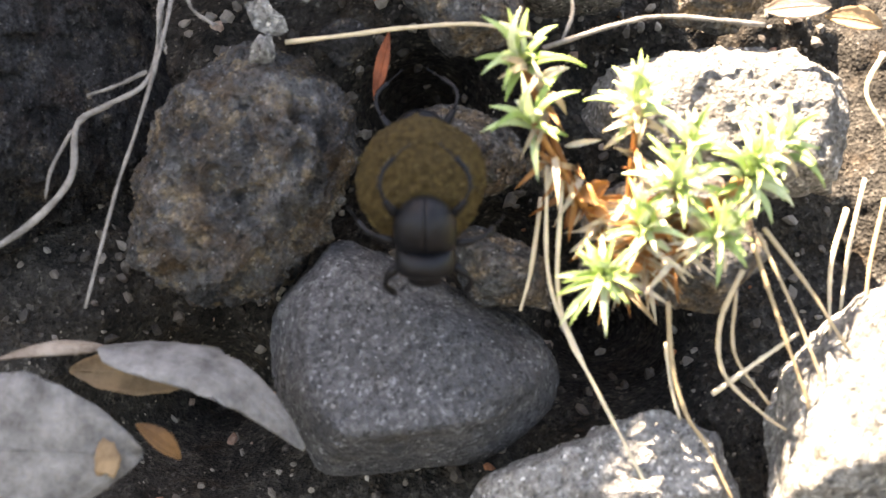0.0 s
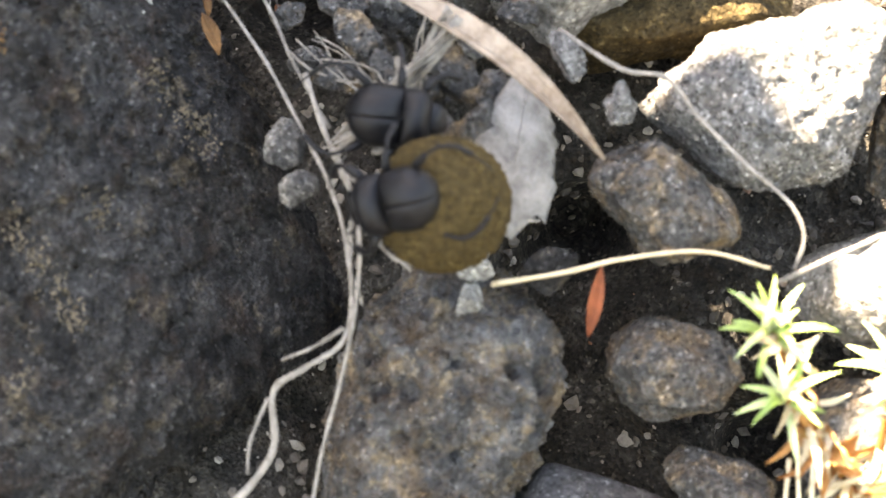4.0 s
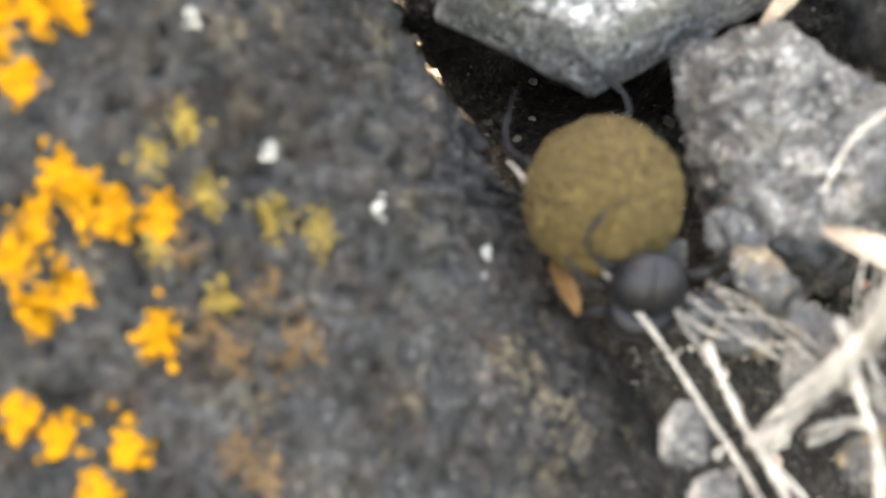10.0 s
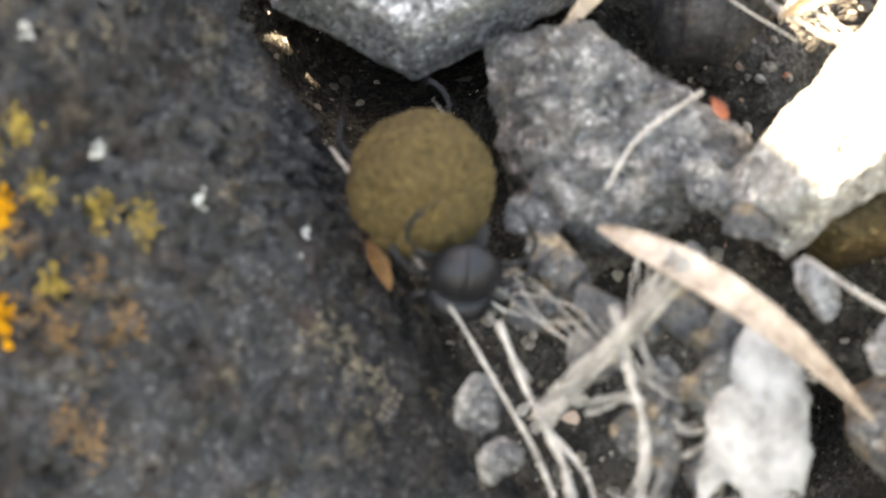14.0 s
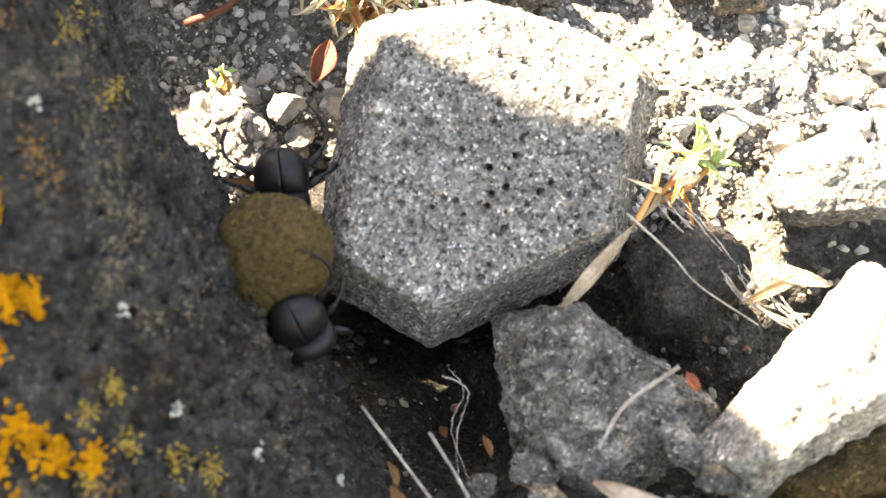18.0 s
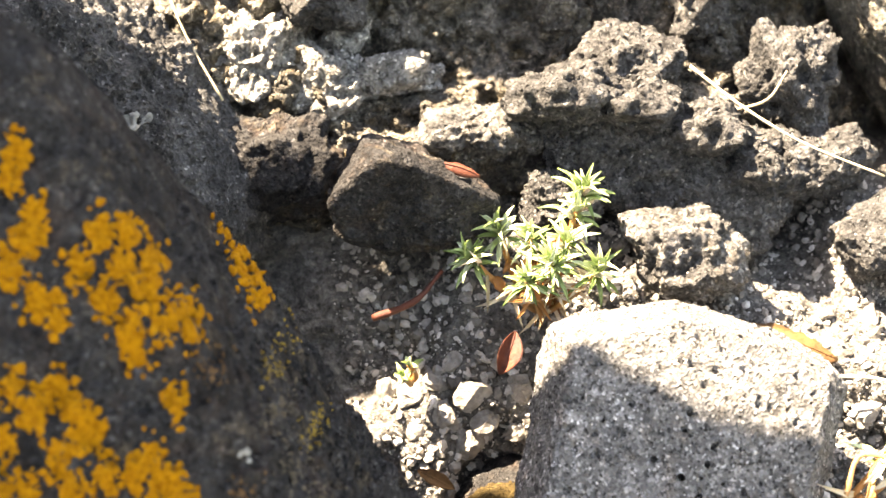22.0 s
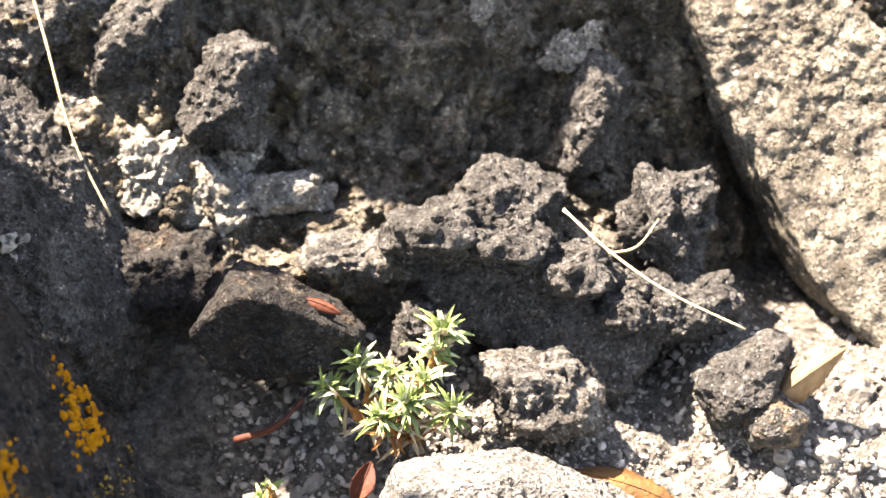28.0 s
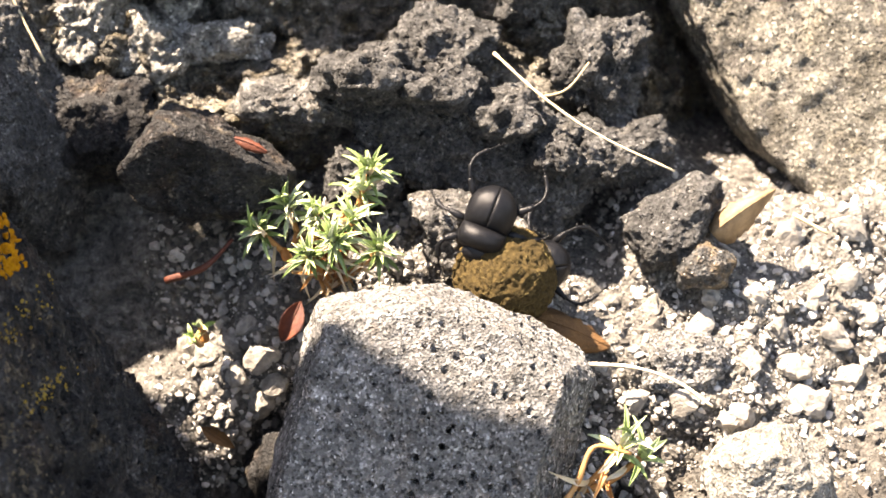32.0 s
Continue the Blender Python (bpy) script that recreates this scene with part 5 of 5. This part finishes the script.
def pebble(a, b, r, seed, mat=M_PEBBLE, label="small pale pebble in the gravel", lift=0.5, c=None):
    u, faces = sphere(3)
    rnd = np.random.RandomState(seed)
    p = u * (1 + 0.5 * rough_noise(u * 1.3 + seed, 2, seed))[:, None]
    for n in rnd.normal(size=(12, 3)):
        n = n / np.linalg.norm(n)
        d = (p @ n).max() * rnd.uniform(0.62, 0.9)
        k = p @ n
        p = p - np.maximum(k - d, 0)[:, None] * n
    p = p * np.array((1, rnd.uniform(0.65, 0.95), rnd.uniform(0.6, 0.85))) * r
    p = p + 0.05 * r * rough_noise(p * 2.2, 2, seed)[:, None]
    ob = new("pebble", mesh_of("pebble", p / 1000, faces, mat, False))
    z = (floor_at(a, b) if c is None else c) + r * lift * 0.6
    ob.matrix_basis = at(a, b, z) @ Matrix.Rotation(float(rnd.uniform(0, 6)), 4, "Z")
    return tagged(ob, label, "pebble", "pebbles")


for k, (a, b, r) in enumerate(((8, 165, 4.5), (15, 146, 5), (33, 184, 5), (22, 172, 4), (42, 160, 5), (46, 174, 4), (4, 150, 4), (35, 146, 5.5), (-8, 150, 4), (28, 164, 3.5), (38, 170, 3),
                               (18, 180, 3.5), (26, 190, 3.5), (12, 172, 3), (36, 178, 4), (48, 186, 5), (20, 158, 3), (30, 154, 4), (50, 165, 4), (44, 150, 4.5), (10, 156, 3), (-2, 170, 3),
                               (-106, 168, 3.5), (-112, 165, 4), (-101, 172, 3), (-98, 165, 4.5), (-118, 166, 3), (-91, 171, 3), (-105, 160, 4), (-95, 158, 4), (-112, 157, 3), (-86, 164, 3.5), (-100, 152, 4), (-88, 154, 3))):
    pebble(a, b, r, 200 + k)
pebble(-37, 47, 4.5, 300, M_WHITE, "whitish pebble on the mottled rock", 0.5, 26)
pebble(-36, 40, 3.4, 301, M_WHITE, "whitish chip on the mottled rock", 0.5, 29)
pebble(-66, 61, 4.2, 302, M_CRUST, "pale tan chip among the roots", 0.5, 8)
pebble(-69, 68, 4.4, 303, M_CRUST, "pale tan chip among the roots", 0.5, 2)
pebble(-28, 60, 5, 304, M_PITTED, "grey stone chip under the silver leaf", 0.5, 10)
pebble(-5, 73, 4, 305, M_PITTED, "grey stone chip beside the leaf", 0.5, 18)
pebble(-13, 81, 5, 306, M_PITTED, "grey stone chip beside the leaf", 0.5, 10)
pebble(-33, 69, 6, 307, M_LAVA, "rough grey stone among the fibres", 0.5, 12)
pebble(-43, 63, 7, 308, M_LAVA, "rough grey stone among the fibres", 0.5, 10)
pebble(-52, 86, 6, 310, M_LAVA, "mottled stone behind the fibres", 0.5, -10)
for k, (a, b, r, c) in enumerate(((-50, 73, 6, -2), (-42, 77, 5, 2), (-36, 80, 5.5, 2), (-39, 70, 4, 6), (-46, 79, 5, -2), (-29, 74, 5, 6), (-32, 86, 4.5, 2), (-57, 79, 5, -8), (-24, 65, 5, 12), (-63, 82, 4.5, -12), (-43, 56, 4, 14), (-35, 56, 4.5, 15), (-56, 93, 5, -16), (-66, 91, 4, -18), (-21, 90, 5, -6), (-27, 96, 5, -10))):
    pebble(a, b, r, 320 + k, M_CRUST if k % 3 == 0 else M_MOTTLE, "rough grey stone among roots and fibres", 0.5, c)
pebble(-20, 42, 6, 312, M_BASALT, "dark stone between the leaves", 0.5, 18)

# ball rows begin
BALL_ROWS = [
    (0, -4.2, 12.7, 55.8),
    (0.5, -4.4, 17.5, 51.3),
    (1, -4.9, 27.3, 53.1),
    (1.5, -9.5, 40.9, 45.3),
    (2, -12.9, 44.0, 43.1),
    (2.5, -13.9, 47.7, 40.2),
    (3.2, -22.0, 54.0, 41.0),
    (3.9, -38.0, 60.0, 40.0),
    (4.5, -49.5, 62.0, 37.2),
    (5, -46.2, 60.9, 28.2),
    (5.5, -51.4, 68.3, 15.8),
    (6, -65.0, 74.1, 0.4),
    (6.5, -69.5, 77.3, -3.5),
    (7, -72.3, 84.1, -1.3),
    (7.5, -69.4, 90.1, -7.4),
    (8, -72.3, 100.8, -6.6),
    (8.5, -74.1, 102.3, -5.8),
    (9, -75.4, 103.0, -5.3),
    (9.5, -75.9, 102.4, -10.6),
    (10, -74.6, 101.7, -14.5),
    (10.5, -74.8, 102.1, -13.1),
    (11, -74.4, 100.6, -15.4),
    (11.5, -74.3, 100.9, -15.0),
    (12, -74.2, 102.2, -12.9),
    (12.5, -74.3, 102.3, -12.3),
    (13, -73.5, 102.5, -10.1),
    (13.5, -73.8, 102.7, -6.3),
    (14, -73.3, 102.2, -11.8),
    (14.5, -72.6, 101.3, -13.7),
    (15.5, -85.0, 118.0, -14.0),
    (16.5, -94.5, 131.7, -11.3),
    (17, -98.7, 136.0, -12.8),
    (17.5, -103.3, 145.9, -29.0),
    (18, -102.4, 140.4, -26.1),
    (18.5, -103.8, 147.4, -27.0),
    (19, -102.7, 151.4, -25.2),
    (19.5, -101.9, 149.9, -32.7),
    (20, -101.7, 151.9, -42.9),
    (20.5, -102.4, 153.1, -49.7),
    (21, -99.6, 157.5, -57.4),
    (21.2, -98.0, 146.0, -78.0),
    (21.5, -95.0, 132.0, -86.0),
    (25, -92.0, 132.0, -84.0),
    (27.5, -92.0, 136.0, -82.0),
    (28.5, -90.0, 152.0, -80.0),
    (29, -87.9, 168.3, -80.0),
    (29.5, -93.1, 174.8, -82.0),
    (30, -83.2, 178.5, -82.0),
    (30.5, -74.8, 185.4, -84.0),
    (31, -67.5, 188.3, -80.2),
    (31.5, -50.0, 190.9, -79.0),
    (32, -36.7, 183.1, -80.8),
]
# ball rows end


# beetle rows begin
PUSHER_ROWS = [
    (0, -3.3, 1.4, 64.8, -90, -22, 0),
    (0.5, -2.1, 8.9, 63.2, -75, -20, 0),
    (1, 1.4, 20.7, 67.0, -45, -22, 0),
    (1.5, -5.8, 28.9, 59.1, -75, -20, 0),
    (2, -4.8, 33.8, 55.9, -85, -20, 0),
    (2.5, -8.0, 33.0, 49.8, -95, -22, 0),
    (3.6, -30.0, 53.7, 53.1, -140, -22, 0),
    (4.5, -64.4, 70.1, 38.1, -190, -25, 0),
    (5, -60.8, 63.4, 32.0, -175, -32, 0),
    (5.5, -59.7, 69.8, 27.4, -105, 0, 0),
    (6, -74.0, 81.3, 6.7, -180, -5, 0),
    (6.3, -65.7, 82.3, 13.1, -110, -5, 0),
    (6.5, -56.1, 78.6, 4.5, -30, -20, 0),
    (7, -57.2, 79.3, 5.6, -25, -25, 0),
    (7.5, -61.6, 79.1, -0.2, -45, -25, 0),
    (8, -62.1, 110.7, 3.8, 10, 5, 0),
    (8.5, -67.5, 93.2, 4.8, -60, -30, 0),
    (9, -70.9, 88.7, 4.2, -100, -38, 0),
    (9.5, -72.4, 88.1, -3.7, -105, -38, 0),
    (10.0, -71.0, 87.2, -7.8, -105, -38, 0),
    (10.5, -71.1, 87.6, -6.5, -105, -38, 0),
    (11.0, -70.5, 86.0, -8.4, -105, -38, 0),
    (11.5, -70.1, 86.2, -7.7, -105, -38, 0),
    (12.0, -69.9, 87.4, -5.4, -105, -38, 0),
    (12.5, -70.0, 87.4, -4.6, -105, -38, 0),
    (13.0, -69.1, 87.6, -2.1, -105, -38, 0),
    (13.5, -69.3, 87.6, 1.7, -105, -38, 0),
    (14.0, -68.8, 86.9, -3.7, -105, -38, 0),
    (14.5, -68.1, 85.9, -5.5, -105, -38, 0),
    (16.5, -85.9, 117.5, -3.7, -60, -35, 0),
    (17, -89.3, 120.1, -5.7, -60, -35, 0),
    (17.5, -103.4, 141.0, -11.7, -90, -35, 0),
    (18, -98.0, 125.8, -21.6, -70, -35, 0),
    (18.5, -97.7, 135.5, -22.4, -60, -35, 0),
    (19, -104.8, 143.9, -10.6, -90, -22, 0),
    (19.5, -108.8, 162.6, -25.7, -60, 5, -20),
    (20, -112.2, 163.3, -37.6, -40, 10, -35),
    (20.5, -109.3, 169.2, -48.9, 12, 5, -70),
    (20.8, -96.9, 173.7, -50.1, -25, 0, -45),
    (21, -93.3, 173.1, -51.1, -55, -10, 0),
    (21.2, -92.0, 150.0, -70.0, -65, 0, 0),
    (21.5, -90.0, 128.0, -88.0, -80, -10, 0),
    (25, -90.0, 120.0, -88.0, -90, -20, 0),
    (28.5, -92.0, 136.0, -76.0, -90, -30, 0),
    (29.5, -93.2, 160.9, -75.7, -90, -35, 0),
    (30, -90.2, 163.4, -73.8, -92, -38, 0),
    (30.5, -88.2, 162.8, -75.2, -100, -35, 0),
    (31, -81.1, 179.1, -77.6, -125, -30, 0),
    (31.5, -55.3, 186.5, -64.6, -155, -15, 0),
    (32, -39.6, 196.8, -74.5, -115, 12, 0),
]
PULLER_ROWS = [
    (0, -4.4, 19.3, 33.8, -85, 20, 0),
    (0.5, -3.0, 27.3, 29.4, -60, 15, 0),
    (1, -8.1, 46.4, 43.4, -30, 5, 0),
    (1.5, -11.4, 60.7, 36.6, -30, 5, 0),
    (2, -18.2, 61.2, 35.2, -15, 5, 0),
    (2.5, -20.6, 68.6, 32.7, -10, 5, 0),
    (4.5, -53.8, 76.9, 24.8, -10, 5, 0),
    (5, -54.9, 75.1, 14.9, -20, 5, 0),
    (5.5, -61.1, 83.3, 1.1, -30, 5, 0),
    (6, -65.5, 83.3, -22.4, -60, 10, 0),
    (6.5, -69.9, 87.1, -13.5, -90, 20, 0),
    (7, -73.1, 94.3, -11.3, -90, 20, 0),
    (7.5, -69.7, 102.7, -16.4, -80, 20, 0),
    (8, -76.8, 110.3, -15.6, -80, 20, 0),
    (8.5, -76.3, 111.3, -15.8, -80, 20, 0),
    (9, -74.8, 101.4, -25.9, -80, 10, 0),
    (9.5, -75.6, 100.8, -31.2, -80, 10, 0),
    (11, -75.4, 98.9, -36.1, -80, 10, 0),
    (13, -74.7, 99.9, -30.6, -80, 10, 0),
    (14.5, -73.3, 98.4, -34.1, -70, 10, 0),
    (16.5, -104.8, 139.1, -25.7, -70, 20, 0),
    (17, -99.3, 140.5, -38.4, -70, 20, 0),
    (17.5, -103.6, 147.6, -47.7, -90, 20, 0),
    (18, -99.4, 150.9, -45.8, -90, 15, 0),
    (18.5, -98.1, 154.6, -43.7, -90, 15, 0),
    (19, -99.6, 163.2, -36.1, -90, 10, 0),
    (19.5, -97.4, 160.5, -45.6, -110, 20, 0),
    (20, -98.8, 160.3, -55.6, -140, 20, 0),
    (20.5, -95.6, 146.4, -66.3, -190, 20, 0),
    (21, -97.3, 150.7, -71.8, -230, 10, 0),
    (21.2, -108.0, 146.0, -84.0, -230, 10, 0),
    (21.5, -92.0, 128.0, -96.0, -225, 0, 0),
    (25, -88.0, 124.0, -98.0, -190, 0, 0),
    (28.5, -86.0, 165.0, -90.0, -150, 10, 0),
    (29.5, -84.4, 178.1, -89.2, -120, 20, 0),
    (30, -74.2, 186.1, -88.1, -135, 15, 0),
    (30.5, -58.2, 175.1, -89.8, -150, 15, 0),
    (31, -58.3, 181.2, -87.8, -160, 15, 0),
    (31.5, -40.7, 194.6, -86.5, -165, 15, 0),
    (32, -29.9, 183.9, -89.5, -180, 10, 0),
]
# beetle rows end


def beetle_pose(a, b, c, heading, pitch, roll):
    """Heading in the bank's face, 0 to the right and 90 up it; pitch lifts the head out of the bank."""
    return at(a, b, c) @ Matrix.Rotation(radians(heading), 4, "Z") @ Matrix.Rotation(radians(-pitch), 4, "Y") @ Matrix.Rotation(radians(roll), 4, "X")


def motions():
    turn, last, rows = Matrix.Identity(4), None, []
    for t, a, b, c in BALL_ROWS:
        here = Vector((a, b, c))
        if last is not None:
            way = here - last
            axis = Vector((0.0, 0.5, 0.85)).cross(way)
            if axis.length > 0.5:
                turn = Matrix.Rotation(min(way.length / 12.2, 1.45), 4, axis.normalized()) @ turn
        rows.append((t, at(a, b, c) @ turn))
        last = here
    walk(BALL, rows)
    for thing, path, legs in ((PUSHER, PUSHER_ROWS, PUSHER_LEGS), (PULLER, PULLER_ROWS, PULLER_LEGS)):
        walk(thing, [(t, beetle_pose(*v)) for t, *v in path])
        for k, leg in enumerate(legs):
            home = leg.matrix_basis.copy()
            beats = []
            for i in range(81):
                t = i * 0.4
                busy = 0.25 if 9.2 < t < 14.6 else 1.0
                swing = busy * 13 * math.sin(i * 1.9 + k * 2.1)
                beats.append((t, home @ Matrix.Rotation(radians(swing), 4, "Z") @ Matrix.Rotation(radians(swing * 0.5), 4, "X")))
            walk(leg, beats)


motions()
